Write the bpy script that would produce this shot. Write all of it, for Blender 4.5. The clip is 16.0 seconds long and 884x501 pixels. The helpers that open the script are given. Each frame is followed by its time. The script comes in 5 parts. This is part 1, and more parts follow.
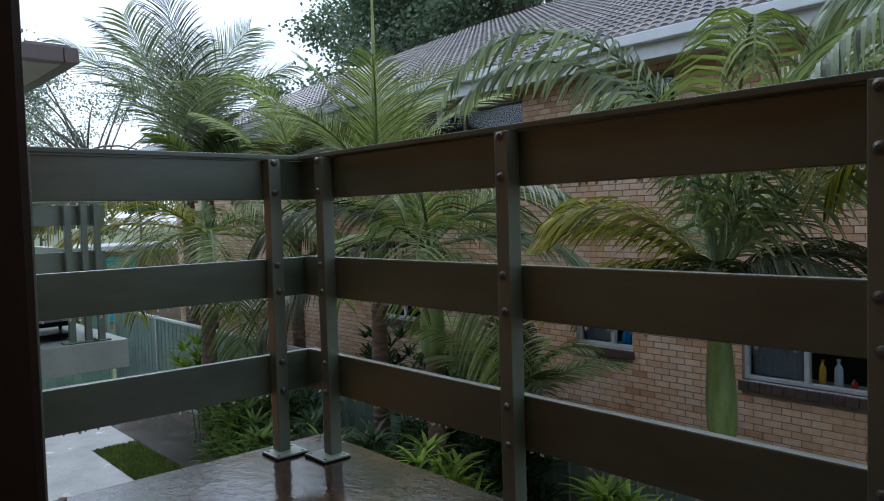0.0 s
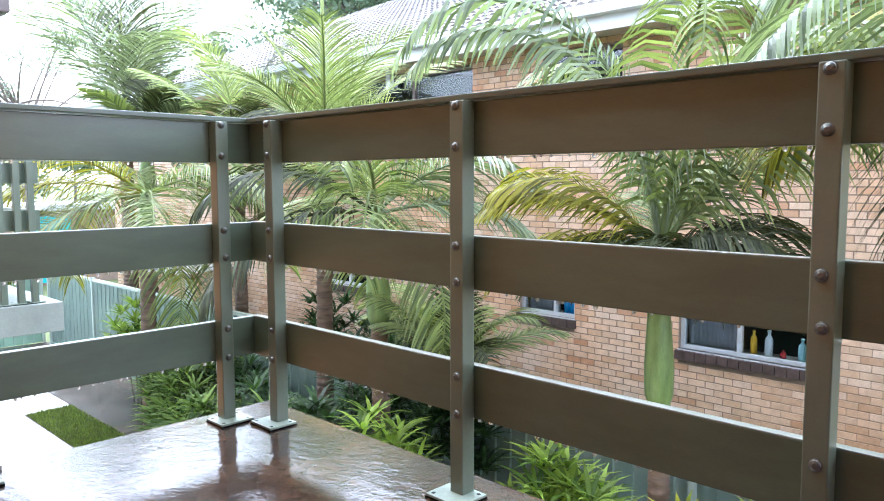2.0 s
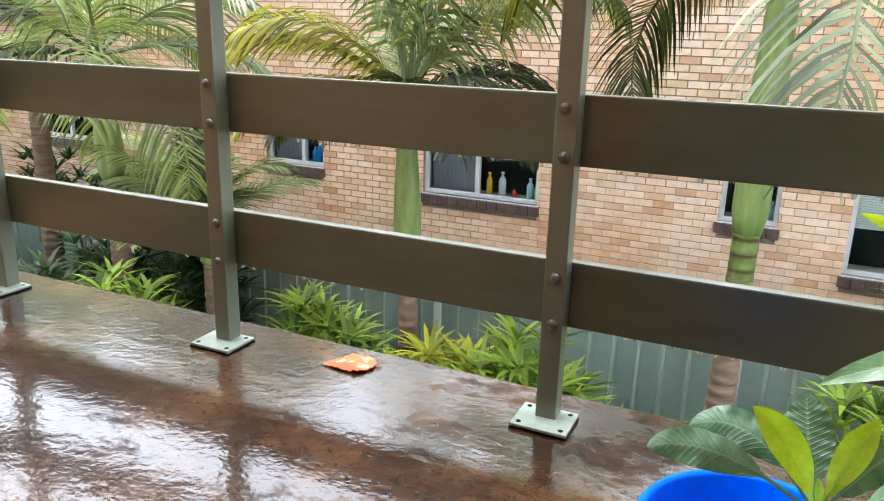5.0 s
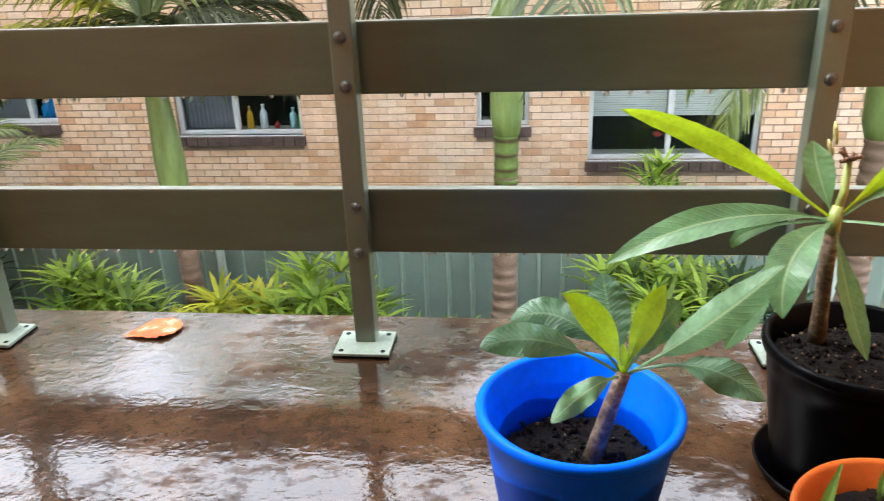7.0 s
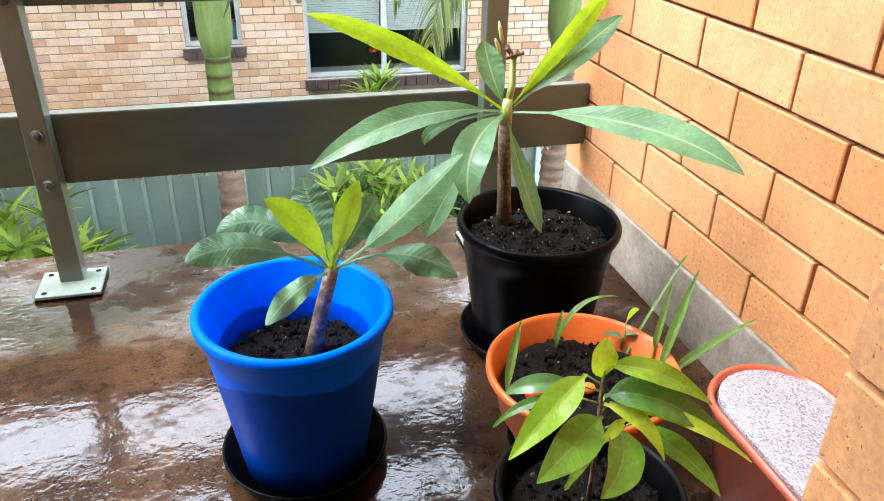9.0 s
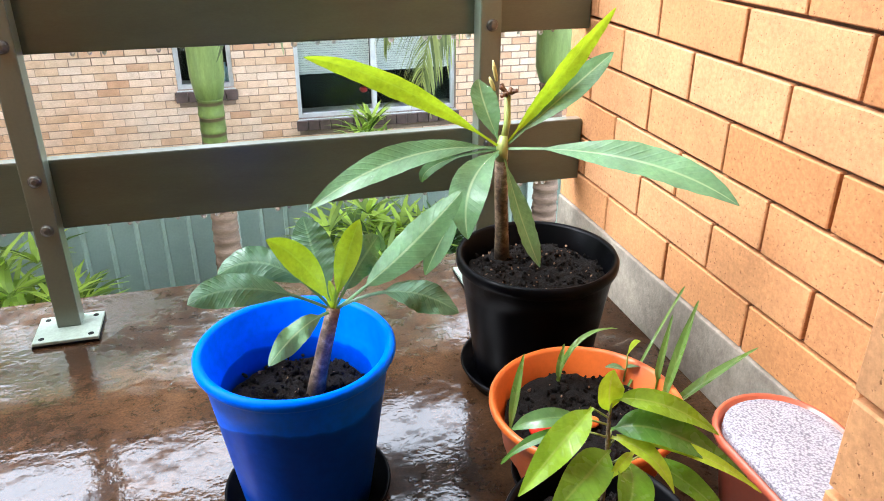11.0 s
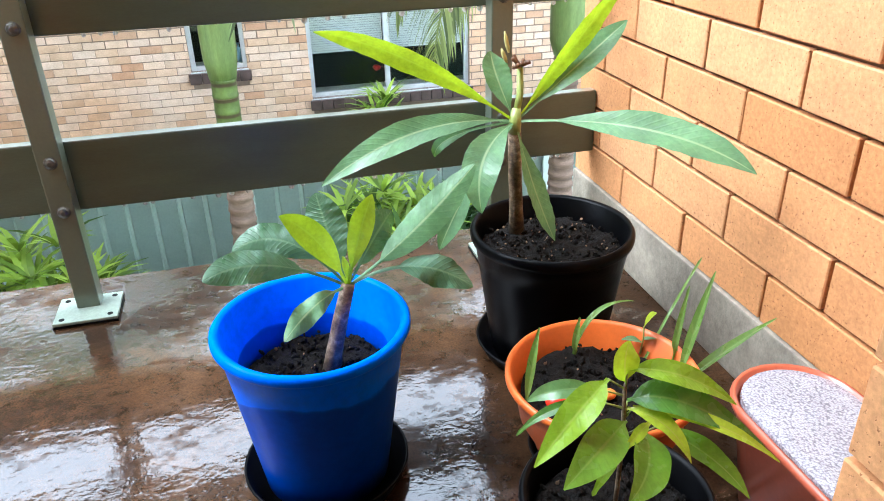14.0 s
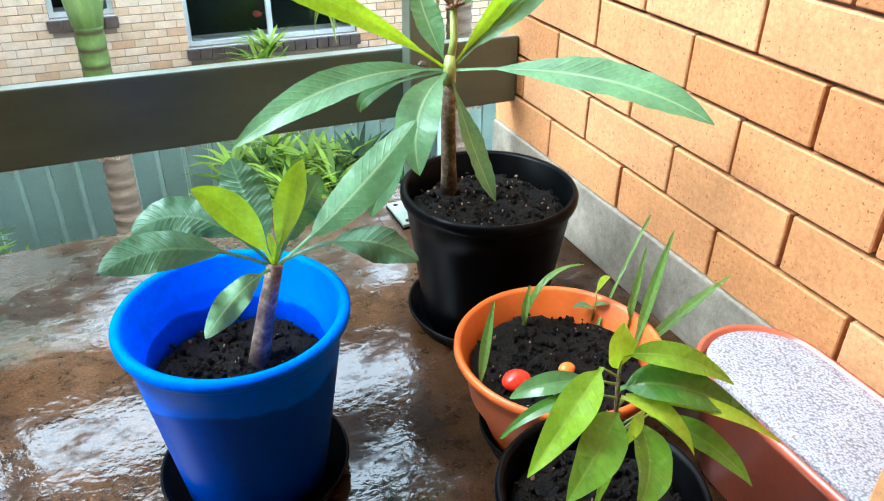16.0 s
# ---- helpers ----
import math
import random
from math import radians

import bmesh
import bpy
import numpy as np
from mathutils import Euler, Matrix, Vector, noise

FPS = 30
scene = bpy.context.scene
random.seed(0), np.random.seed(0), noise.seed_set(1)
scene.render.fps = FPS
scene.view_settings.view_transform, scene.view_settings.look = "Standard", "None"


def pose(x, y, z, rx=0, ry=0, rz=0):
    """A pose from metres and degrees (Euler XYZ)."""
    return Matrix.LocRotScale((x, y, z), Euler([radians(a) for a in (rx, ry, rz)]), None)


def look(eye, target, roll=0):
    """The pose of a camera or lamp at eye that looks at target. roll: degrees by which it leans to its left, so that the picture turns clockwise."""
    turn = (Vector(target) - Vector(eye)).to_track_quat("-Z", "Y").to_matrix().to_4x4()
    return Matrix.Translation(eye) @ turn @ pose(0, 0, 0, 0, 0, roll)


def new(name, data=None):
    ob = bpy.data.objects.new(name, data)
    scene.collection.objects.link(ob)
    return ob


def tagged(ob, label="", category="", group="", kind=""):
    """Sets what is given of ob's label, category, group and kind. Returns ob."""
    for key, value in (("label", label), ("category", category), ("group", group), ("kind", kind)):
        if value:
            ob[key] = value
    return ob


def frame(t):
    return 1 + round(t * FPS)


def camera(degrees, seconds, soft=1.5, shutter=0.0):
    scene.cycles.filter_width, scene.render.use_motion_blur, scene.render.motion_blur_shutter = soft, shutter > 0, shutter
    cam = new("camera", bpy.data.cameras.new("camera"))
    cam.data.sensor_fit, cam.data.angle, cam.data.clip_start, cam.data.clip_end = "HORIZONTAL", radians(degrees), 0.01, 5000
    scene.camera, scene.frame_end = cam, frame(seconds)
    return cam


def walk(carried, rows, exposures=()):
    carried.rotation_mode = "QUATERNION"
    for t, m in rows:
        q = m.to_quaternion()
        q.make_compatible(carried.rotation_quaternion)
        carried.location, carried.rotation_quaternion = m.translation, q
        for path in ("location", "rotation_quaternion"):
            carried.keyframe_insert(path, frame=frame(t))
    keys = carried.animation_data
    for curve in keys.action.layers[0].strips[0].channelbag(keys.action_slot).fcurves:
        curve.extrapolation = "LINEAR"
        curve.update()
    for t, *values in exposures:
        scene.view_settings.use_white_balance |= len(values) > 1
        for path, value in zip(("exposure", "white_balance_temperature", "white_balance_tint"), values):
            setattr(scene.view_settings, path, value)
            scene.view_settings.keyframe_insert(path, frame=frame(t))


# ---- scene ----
cam = camera(61.0, 16.0, soft=0.95, shutter=0.25)
PATH = [
    (0, pose(-0.664, -1.008, 0.805, 87.29, 1.61, 48.53)),
    (0.5, pose(-0.671, -1.005, 0.811, 86.33, 0.76, 46.80)),
    (1, pose(-0.674, -1.010, 0.814, 85.93, 0.35, 45.35)),
    (1.5, pose(-0.677, -1.003, 0.831, 85.18, 0.27, 45.62)),
    (2, pose(-0.684, -1.015, 0.812, 84.69, 0.17, 44.43)),
    (2.5, pose(-0.684, -1.021, 0.819, 83.67, 1.30, 43.24)),
    (3, pose(-0.693, -1.049, 0.806, 81.79, 0.99, 41.69)),
    (3.5, pose(-0.698, -1.023, 0.814, 78.23, 1.52, 36.91)),
    (4, pose(-0.717, -1.047, 0.817, 76.08, 0.96, 33.20)),
    (4.2, pose(-0.717, -1.030, 0.794, 75.80, 0.12, 30.89)),
    (6.3, pose(-0.770, -1.034, 0.783, 68.00, 0.66, 16.25)),
    (6.5, pose(-0.782, -1.052, 0.801, 67.19, 1.12, 13.34)),
    (7, pose(-0.764, -1.059, 0.803, 67.76, 1.94, 6.14)),
    (7.5, pose(-0.748, -1.066, 0.802, 67.44, 2.05, -1.90)),
    (8, pose(-0.743, -1.091, 0.807, 64.93, 0.76, -7.76)),
    (8.5, pose(-0.726, -1.095, 0.797, 62.56, -0.47, -11.94)),
    (9, pose(-0.721, -1.097, 0.791, 61.73, -0.88, -14.31)),
    (9.5, pose(-0.728, -1.097, 0.794, 63.31, -0.30, -14.76)),
    (9.7, pose(-0.731, -1.095, 0.795, 63.84, -0.27, -15.18)),
    (12, pose(-0.733, -1.101, 0.793, 64.53, 0.22, -15.29)),
    (12.5, pose(-0.734, -1.100, 0.793, 63.81, 0.38, -14.80)),
    (13, pose(-0.735, -1.100, 0.790, 63.34, 0.58, -14.41)),
    (13.5, pose(-0.737, -1.097, 0.788, 62.66, 0.54, -14.35)),
    (14, pose(-0.728, -1.098, 0.787, 62.84, 1.37, -14.64)),
    (14.5, pose(-0.732, -1.100, 0.784, 63.66, 0.09, -16.00)),
    (15, pose(-0.750, -1.094, 0.786, 63.23, -0.58, -15.98)),
    (15.5, pose(-0.750, -1.031, 0.784, 61.42, 0.43, -20.03)),
    (16, pose(-0.756, -0.967, 0.752, 59.05, -0.67, -23.12)),
]
EXPOSURES = [(0.0, 0.6, 5400, 10), (0.5, 1.45, 5400, 11), (1.0, 2.18, 5400, 11), (1.5, 2.6, 5450, 12), (2.0, 2.9, 5450, 13), (3.0, 3.05, 5600, 12), (4.0, 2.93, 5900, 12), (6.5, 2.88, 6200, 11), (9.0, 3.2, 5900, 11), (12.5, 3.2, 5800, 9), (14.0, 3.18, 5500, 6), (16.0, 3.25, 5300, -2)]
walk(cam, PATH, EXPOSURES)

# ---- light ----
world = bpy.data.worlds.new("overcast_sky")
scene.world = world
world.use_nodes = True
wn, wl = world.node_tree.nodes, world.node_tree.links
wbg = wn["Background"]
sky = wn.new("ShaderNodeTexSky")
sky.sky_type = "NISHITA"
sky.sun_disc = False
sky.sun_elevation, sky.sun_rotation = radians(56), radians(-83)
sky.air_density, sky.dust_density, sky.ozone_density = 1.0, 2.0, 1.5
hs = wn.new("ShaderNodeHueSaturation")
hs.inputs["Saturation"].default_value = 0.45
hs.inputs["Value"].default_value = 1.0
wl.new(sky.outputs[0], hs.inputs["Color"])
cloud = wn.new("ShaderNodeMix")
cloud.data_type = "RGBA"
cloud.inputs[0].default_value = 0.6
cloud.inputs[7].default_value = (5.0, 5.15, 5.2, 1)
wl.new(hs.outputs[0], cloud.inputs[6])
wl.new(cloud.outputs[2], wbg.inputs[0])
wbg.inputs[1].default_value = 0.15
sun = new("sun", bpy.data.lights.new("sun", "SUN"))
sun.data.energy, sun.data.angle, sun.data.color = 0.8, radians(40), (1.0, 0.98, 0.95)
sun.matrix_world = look((-3.0, 0.35, 4.6), (0, 0, 0))

# ---- materials ----
def nodes_of(name):
    m = bpy.data.materials.new(name)
    m.use_nodes = True
    n, l = m.node_tree.nodes, m.node_tree.links
    return m, n, l, n["Principled BSDF"]


def tex_noise(n, l, scale, detail=4, rough=0.6, coord="Object", stretch=None):
    c = n.new("ShaderNodeTexCoord")
    t = n.new("ShaderNodeTexNoise")
    t.inputs["Scale"].default_value, t.inputs["Detail"].default_value, t.inputs["Roughness"].default_value = scale, detail, rough
    if stretch:
        mp = n.new("ShaderNodeMapping")
        mp.inputs["Scale"].default_value = stretch
        l.new(c.outputs[coord], mp.inputs[0])
        l.new(mp.outputs[0], t.inputs["Vector"])
    else:
        l.new(c.outputs[coord], t.inputs["Vector"])
    return t.outputs["Fac"]


def ramp(n, l, fac, stops):
    r = n.new("ShaderNodeValToRGB")
    e = r.color_ramp.elements
    while len(e) < len(stops):
        e.new(0.5)
    for k, (p, c) in zip(e, stops):
        k.position = p
        k.color = (*c, 1) if len(c) == 3 else c
    l.new(fac, r.inputs[0])
    return r.outputs[0]


def mix(n, l, fac, a, b, mode="MIX"):
    x = n.new("ShaderNodeMix")
    x.data_type, x.blend_type = "RGBA", mode
    for sock, v in ((x.inputs[0], fac), (x.inputs[6], a), (x.inputs[7], b)):
        if isinstance(v, (int, float)):
            sock.default_value = v
        elif isinstance(v, tuple):
            sock.default_value = (*v, 1)
        else:
            l.new(v, sock)
    return x.outputs[2]


def bump(n, l, b, height, strength, dist=0.002):
    k = n.new("ShaderNodeBump")
    k.inputs["Strength"].default_value, k.inputs["Distance"].default_value = strength, dist
    l.new(height, k.inputs["Height"])
    l.new(k.outputs[0], b.inputs["Normal"])


def shade(c, f):
    return tuple(max(0.0, min(1.0, v * f)) for v in c)


def surface(name, color, rough=0.6, scale=6, fine=80, var=0.25, bumps=0.2, metal=0.0, dist=0.002, spec=0.5, coord="Object", stretch=None, coat=0.0):
    """A plain material with large patches, fine grain and relief."""
    m, n, l, b = nodes_of(name)
    big, small = tex_noise(n, l, scale, 4, 0.6, coord, stretch), tex_noise(n, l, fine, 3, 0.7, coord, stretch)
    base = ramp(n, l, big, [(0.3, shade(color, 1 - var)), (0.7, shade(color, 1 + var))])
    grain = ramp(n, l, small, [(0.3, (1 - var * 0.6,) * 3), (0.7, (1 + var * 0.3,) * 3)])
    l.new(mix(n, l, 1.0, base, grain, "MULTIPLY"), b.inputs["Base Color"])
    rr = ramp(n, l, big, [(0.25, (rough * 0.8,) * 3), (0.75, (min(1, rough * 1.2),) * 3)])
    l.new(rr, b.inputs["Roughness"])
    b.inputs["Metallic"].default_value = metal
    b.inputs["Specular IOR Level"].default_value = spec
    b.inputs["Coat Weight"].default_value = coat
    b.inputs["Coat Roughness"].default_value = 0.28
    if bumps:
        bump(n, l, b, small, bumps, dist)
    return m


def random_value(n, island):
    if island:
        return n.new("ShaderNodeNewGeometry").outputs["Random Per Island"]
    return n.new("ShaderNodeObjectInfo").outputs["Random"]


def brick_mat(name, stops, island, rough=0.85, pits=True, stain=None):
    m, n, l, b = nodes_of(name)
    base = ramp(n, l, random_value(n, island), stops)
    if not island:
        c = n.new("ShaderNodeTexCoord")
        o = n.new("ShaderNodeObjectInfo")
        add = n.new("ShaderNodeVectorMath")
        add.operation = "ADD"
        l.new(c.outputs["Object"], add.inputs[0])
        sc = n.new("ShaderNodeVectorMath")
        sc.operation = "SCALE"
        sc.inputs["Scale"].default_value = 37.0
        l.new(o.outputs["Location"], sc.inputs[0])
        l.new(sc.outputs[0], add.inputs[1])
        vec = add.outputs[0]
    else:
        vec = n.new("ShaderNodeTexCoord").outputs["Object"]
    def noise_at(scale, detail, rough_):
        t = n.new("ShaderNodeTexNoise")
        t.inputs["Scale"].default_value, t.inputs["Detail"].default_value, t.inputs["Roughness"].default_value = scale, detail, rough_
        l.new(vec, t.inputs["Vector"])
        return t.outputs["Fac"]
    big, fine, pit = noise_at(9, 4, 0.6), noise_at(140, 4, 0.7), noise_at(230, 2, 0.5)
    c1 = mix(n, l, 1.0, base, ramp(n, l, big, [(0.3, (0.82, 0.8, 0.76)), (0.7, (1.08, 1.06, 1.02))]), "MULTIPLY")
    c2 = mix(n, l, 1.0, c1, ramp(n, l, fine, [(0.3, (0.76, 0.72, 0.68)), (0.7, (1.1, 1.1, 1.1))]), "MULTIPLY")
    if pits:
        c2 = mix(n, l, 1.0, c2, ramp(n, l, pit, [(0.29, (0.45, 0.36, 0.28)), (0.335, (1, 1, 1))]), "MULTIPLY")
    if stain:
        # weathering that runs over many bricks
        wide = n.new("ShaderNodeTexNoise")
        wide.inputs["Scale"].default_value, wide.inputs["Detail"].default_value = 0.7, 4
        l.new(n.new("ShaderNodeNewGeometry").outputs["Position"], wide.inputs["Vector"])
        c2 = mix(n, l, 1.0, c2, ramp(n, l, wide.outputs["Fac"], [(0.4, (1, 1, 1)), (0.62, stain)]), "MULTIPLY")
    l.new(c2, b.inputs["Base Color"])
    b.inputs["Roughness"].default_value = rough
    bump(n, l, b, mix(n, l, 0.5, fine, ramp(n, l, pit, [(0.27, (0, 0, 0)), (0.36, (1, 1, 1))])), 0.5, 0.0015)
    return m


def leaf_mat(name, color, vein, rough=0.35, veins=14, vein_mix=0.7, back=0.25, side_mix=0.3, relief=0.5):
    """Leaf with a pale midrib and side veins, from its own u (along) and v (across)."""
    m, n, l, b = nodes_of(name)
    uv = n.new("ShaderNodeTexCoord")
    sep = n.new("ShaderNodeSeparateXYZ")
    l.new(uv.outputs["UV"], sep.inputs[0])
    def math_node(op, a, c=None):
        k = n.new("ShaderNodeMath")
        k.operation = op
        for i, v in enumerate((a, c)):
            if v is None:
                continue
            if isinstance(v, (int, float)):
                k.inputs[i].default_value = v
            else:
                l.new(v, k.inputs[i])
        return k.outputs[0]
    across = math_node("ABSOLUTE", math_node("SUBTRACT", sep.outputs[1], 0.5))
    rib = ramp(n, l, across, [(0.015, (1, 1, 1)), (0.045, (0, 0, 0))])
    side = math_node("SINE", math_node("MULTIPLY", math_node("SUBTRACT", sep.outputs[0], math_node("MULTIPLY", across, 0.22)), 6.283 * veins))
    sidefac = ramp(n, l, side, [(0.9, (0, 0, 0)), (1.0, (1, 1, 1))])
    big, fine = tex_noise(n, l, 18, 4), tex_noise(n, l, 160, 3)
    base = ramp(n, l, big, [(0.3, shade(color, 0.75)), (0.7, shade(color, 1.25))])
    base = mix(n, l, 1.0, base, ramp(n, l, fine, [(0.3, (0.85,) * 3), (0.7, (1.08,) * 3)]), "MULTIPLY")
    base = mix(n, l, mix(n, l, 1.0, sidefac, (side_mix,) * 3, "MULTIPLY"), base, vein)
    base = mix(n, l, mix(n, l, 1.0, rib, (vein_mix,) * 3, "MULTIPLY"), base, vein)
    l.new(base, b.inputs["Base Color"])
    rr = ramp(n, l, tex_noise(n, l, 45, 2), [(0.35, (rough * 0.7,) * 3), (0.7, (min(1, rough * 1.5),) * 3)])
    l.new(rr, b.inputs["Roughness"])
    bump(n, l, b, mix(n, l, 0.75, fine, ramp(n, l, side, [(0.5, (0, 0, 0)), (1.0, (1, 1, 1))])), relief, 0.002)
    tr = n.new("ShaderNodeBsdfTranslucent")
    l.new(mix(n, l, 1.0, base, (1.6, 1.7, 0.6), "MULTIPLY"), tr.inputs[0])
    ms = n.new("ShaderNodeMixShader")
    ms.inputs[0].default_value = back
    l.new(b.outputs[0], ms.inputs[1])
    l.new(tr.outputs[0], ms.inputs[2])
    l.new(ms.outputs[0], n["Material Output"].inputs[0])
    return m


def foliage_mat(name, dark, light, rough=0.5, back=0.3):
    """Leaves told apart one by one, by island."""
    m, n, l, b = nodes_of(name)
    base = ramp(n, l, random_value(n, True), [(0.0, dark), (0.6, light), (1.0, shade(light, 1.35))])
    base = mix(n, l, 1.0, base, ramp(n, l, tex_noise(n, l, 3, 3), [(0.3, (0.75,) * 3), (0.7, (1.15,) * 3)]), "MULTIPLY")
    l.new(base, b.inputs["Base Color"])
    b.inputs["Roughness"].default_value = rough
    b.inputs["Specular IOR Level"].default_value = 0.3
    tr = n.new("ShaderNodeBsdfTranslucent")
    l.new(mix(n, l, 1.0, base, (1.35, 1.5, 0.75), "MULTIPLY"), tr.inputs[0])
    ms = n.new("ShaderNodeMixShader")
    ms.inputs[0].default_value = back
    l.new(b.outputs[0], ms.inputs[1])
    l.new(tr.outputs[0], ms.inputs[2])
    l.new(ms.outputs[0], n["Material Output"].inputs[0])
    return m


def wet_floor_mat():
    """Brown concrete, damp all over, with a thin film of standing water in patches."""
    m, n, l, b = nodes_of("wet_balcony_concrete")
    patch, fine, grit = tex_noise(n, l, 2.6, 6, 0.66), tex_noise(n, l, 34, 5, 0.75), tex_noise(n, l, 240, 3, 0.7)
    base = ramp(n, l, patch, [(0.3, (0.011, 0.0054, 0.0024)), (0.48, (0.04, 0.0195, 0.0088)), (0.6, (0.078, 0.04, 0.0185)), (0.75, (0.12, 0.07, 0.038))])
    base = mix(n, l, 1.0, base, ramp(n, l, fine, [(0.3, (0.5, 0.48, 0.46)), (0.7, (1.4, 1.36, 1.3))]), "MULTIPLY")
    base = mix(n, l, 1.0, base, ramp(n, l, grit, [(0.35, (0.65,) * 3), (0.68, (1.35,) * 3)]), "MULTIPLY")
    l.new(base, b.inputs["Base Color"])
    l.new(ramp(n, l, fine, [(0.3, (0.2,) * 3), (0.7, (0.45,) * 3)]), b.inputs["Roughness"])
    b.inputs["Specular IOR Level"].default_value = 0.07
    film = tex_noise(n, l, 4.2, 7, 0.68, "Object", (1.0, 1.3, 1.0))
    # the slab falls towards its far corner, where more water stands
    where = n.new("ShaderNodeTexCoord")
    axes = n.new("ShaderNodeSeparateXYZ")
    l.new(where.outputs["Object"], axes.inputs[0])
    fall = n.new("ShaderNodeMath")
    fall.operation = "MULTIPLY_ADD"
    fall.inputs[1].default_value, fall.inputs[2].default_value = -0.085, -0.075
    l.new(axes.outputs[0], fall.inputs[0])
    kerb = n.new("ShaderNodeMath")
    kerb.operation = "MULTIPLY_ADD"
    kerb.inputs[1].default_value = -0.04
    l.new(axes.outputs[1], kerb.inputs[0])
    l.new(fall.outputs[0], kerb.inputs[2])
    level = n.new("ShaderNodeMath")
    l.new(kerb.outputs[0], level.inputs[0])
    l.new(film, level.inputs[1])
    film = mix(n, l, 0.3, level.outputs[0], tex_noise(n, l, 30, 6, 0.75, "Object", (1.0, 1.7, 1.0)))
    l.new(ramp(n, l, film, [(0.43, (0.08,) * 3), (0.465, (0.5,) * 3), (0.5, (1.0,) * 3)]), b.inputs["Coat Weight"])
    b.inputs["Coat IOR"].default_value = 1.8
    b.inputs["Coat Roughness"].default_value = 0.01
    bump(n, l, b, mix(n, l, 0.5, fine, grit), 0.35, 0.003)
    ripple = mix(n, l, 0.36, tex_noise(n, l, 17, 3, 0.5, "Object", (1.0, 1.5, 1.0)), tex_noise(n, l, 70, 3, 0.55))
    k = n.new("ShaderNodeBump")
    k.inputs["Strength"].default_value, k.inputs["Distance"].default_value = 0.3, 0.005
    l.new(ripple, k.inputs["Height"])
    l.new(k.outputs[0], b.inputs["Coat Normal"])
    return m


def glass_mat():
    m, n, l, b = nodes_of("window_glass")
    b.inputs["Base Color"].default_value = (0.75, 0.82, 0.84, 1)
    b.inputs["Roughness"].default_value = 0.02
    b.inputs["Transmission Weight"].default_value = 1.0
    b.inputs["IOR"].default_value = 1.45
    return m


def two_tone_pot():
    """Bright blue plastic, its lower part wet and dark up to a wavy line."""
    m, n, l, b = nodes_of("blue_plastic")
    c = n.new("ShaderNodeTexCoord")
    sep = n.new("ShaderNodeSeparateXYZ")
    l.new(c.outputs["Object"], sep.inputs[0])
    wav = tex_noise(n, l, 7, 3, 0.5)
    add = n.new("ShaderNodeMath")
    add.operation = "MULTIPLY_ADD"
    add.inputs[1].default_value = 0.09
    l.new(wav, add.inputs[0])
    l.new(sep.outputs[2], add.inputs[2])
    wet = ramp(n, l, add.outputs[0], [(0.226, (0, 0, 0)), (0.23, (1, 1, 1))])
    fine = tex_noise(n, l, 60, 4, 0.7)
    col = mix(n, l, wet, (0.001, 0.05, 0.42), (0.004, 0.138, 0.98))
    l.new(mix(n, l, 1.0, col, ramp(n, l, fine, [(0.3, (0.85,) * 3), (0.7, (1.1,) * 3)]), "MULTIPLY"), b.inputs["Base Color"])
    b.inputs["Roughness"].default_value = 0.42
    b.inputs["Specular IOR Level"].default_value = 0.07
    bump(n, l, b, fine, 0.08, 0.001)
    return m


def droplet_lid_mat():
    m, n, l, b = nodes_of("fogged_clear_lid")
    c = n.new("ShaderNodeTexCoord")
    v = n.new("ShaderNodeTexVoronoi")
    v.inputs["Scale"].default_value = 330
    l.new(c.outputs["Object"], v.inputs["Vector"])
    col = ramp(n, l, v.outputs["Distance"], [(0.1, (0.46, 0.47, 0.5)), (0.5, (0.36, 0.365, 0.4)), (0.8, (0.2, 0.2, 0.225))])
    l.new(mix(n, l, 1.0, col, ramp(n, l, tex_noise(n, l, 14, 3), [(0.3, (0.86, 0.85, 0.86)), (0.7, (1.08, 1.07, 1.1))]), "MULTIPLY"), b.inputs["Base Color"])
    b.inputs["Roughness"].default_value = 0.12
    b.inputs["Coat Weight"].default_value = 0.5
    k = n.new("ShaderNodeBump")
    k.inputs["Strength"].default_value, k.inputs["Distance"].default_value, k.invert = 0.5, 0.003, True
    l.new(v.outputs["Distance"], k.inputs["Height"])
    l.new(k.outputs[0], b.inputs["Normal"])
    return m


def rain_drop_mat(name, clear):
    m, n, l, b = nodes_of(name)
    b.inputs["Base Color"].default_value = (1, 1, 1, 1)
    b.inputs["Roughness"].default_value = 0.0
    b.inputs["IOR"].default_value = 1.33
    b.inputs["Transmission Weight"].default_value = clear
    return m


# a share of opaque white stands for sky glint in the hanging drops
DROP = rain_drop_mat("glint_white_rain_drop", 0.65)
BEAD = rain_drop_mat("clear_rain_bead", 1.0)
WETTOP = surface("rain_wet_paint", (0.12, 0.135, 0.11), 0.2, 30, 160, 0.3, 0.3, coat=1.0)
WETTOP.node_tree.nodes["Principled BSDF"].inputs["Coat IOR"].default_value = 2.2
PAINT = surface("olive_green_rail_paint", (0.074, 0.1, 0.066), 0.34, 4, 120, 0.18, 0.12, stretch=(1, 1, 4), coat=0.6)
# the rail paint again, lightened to stand for light on the posts' sides
LITPAINT = surface("lit_tone_rail_paint", (0.11, 0.14, 0.1), 0.32, 6, 140, 0.14, 0.1, coat=0.8)
PLATE = surface("pale_green_plate_paint", (0.25, 0.31, 0.25), 0.4, 20, 160, 0.2, 0.15)
BOLT = surface("weathered_bolt_steel", (0.13, 0.135, 0.12), 0.38, 60, 200, 0.3, 0.2, 0.8)
FLOOR = wet_floor_mat()
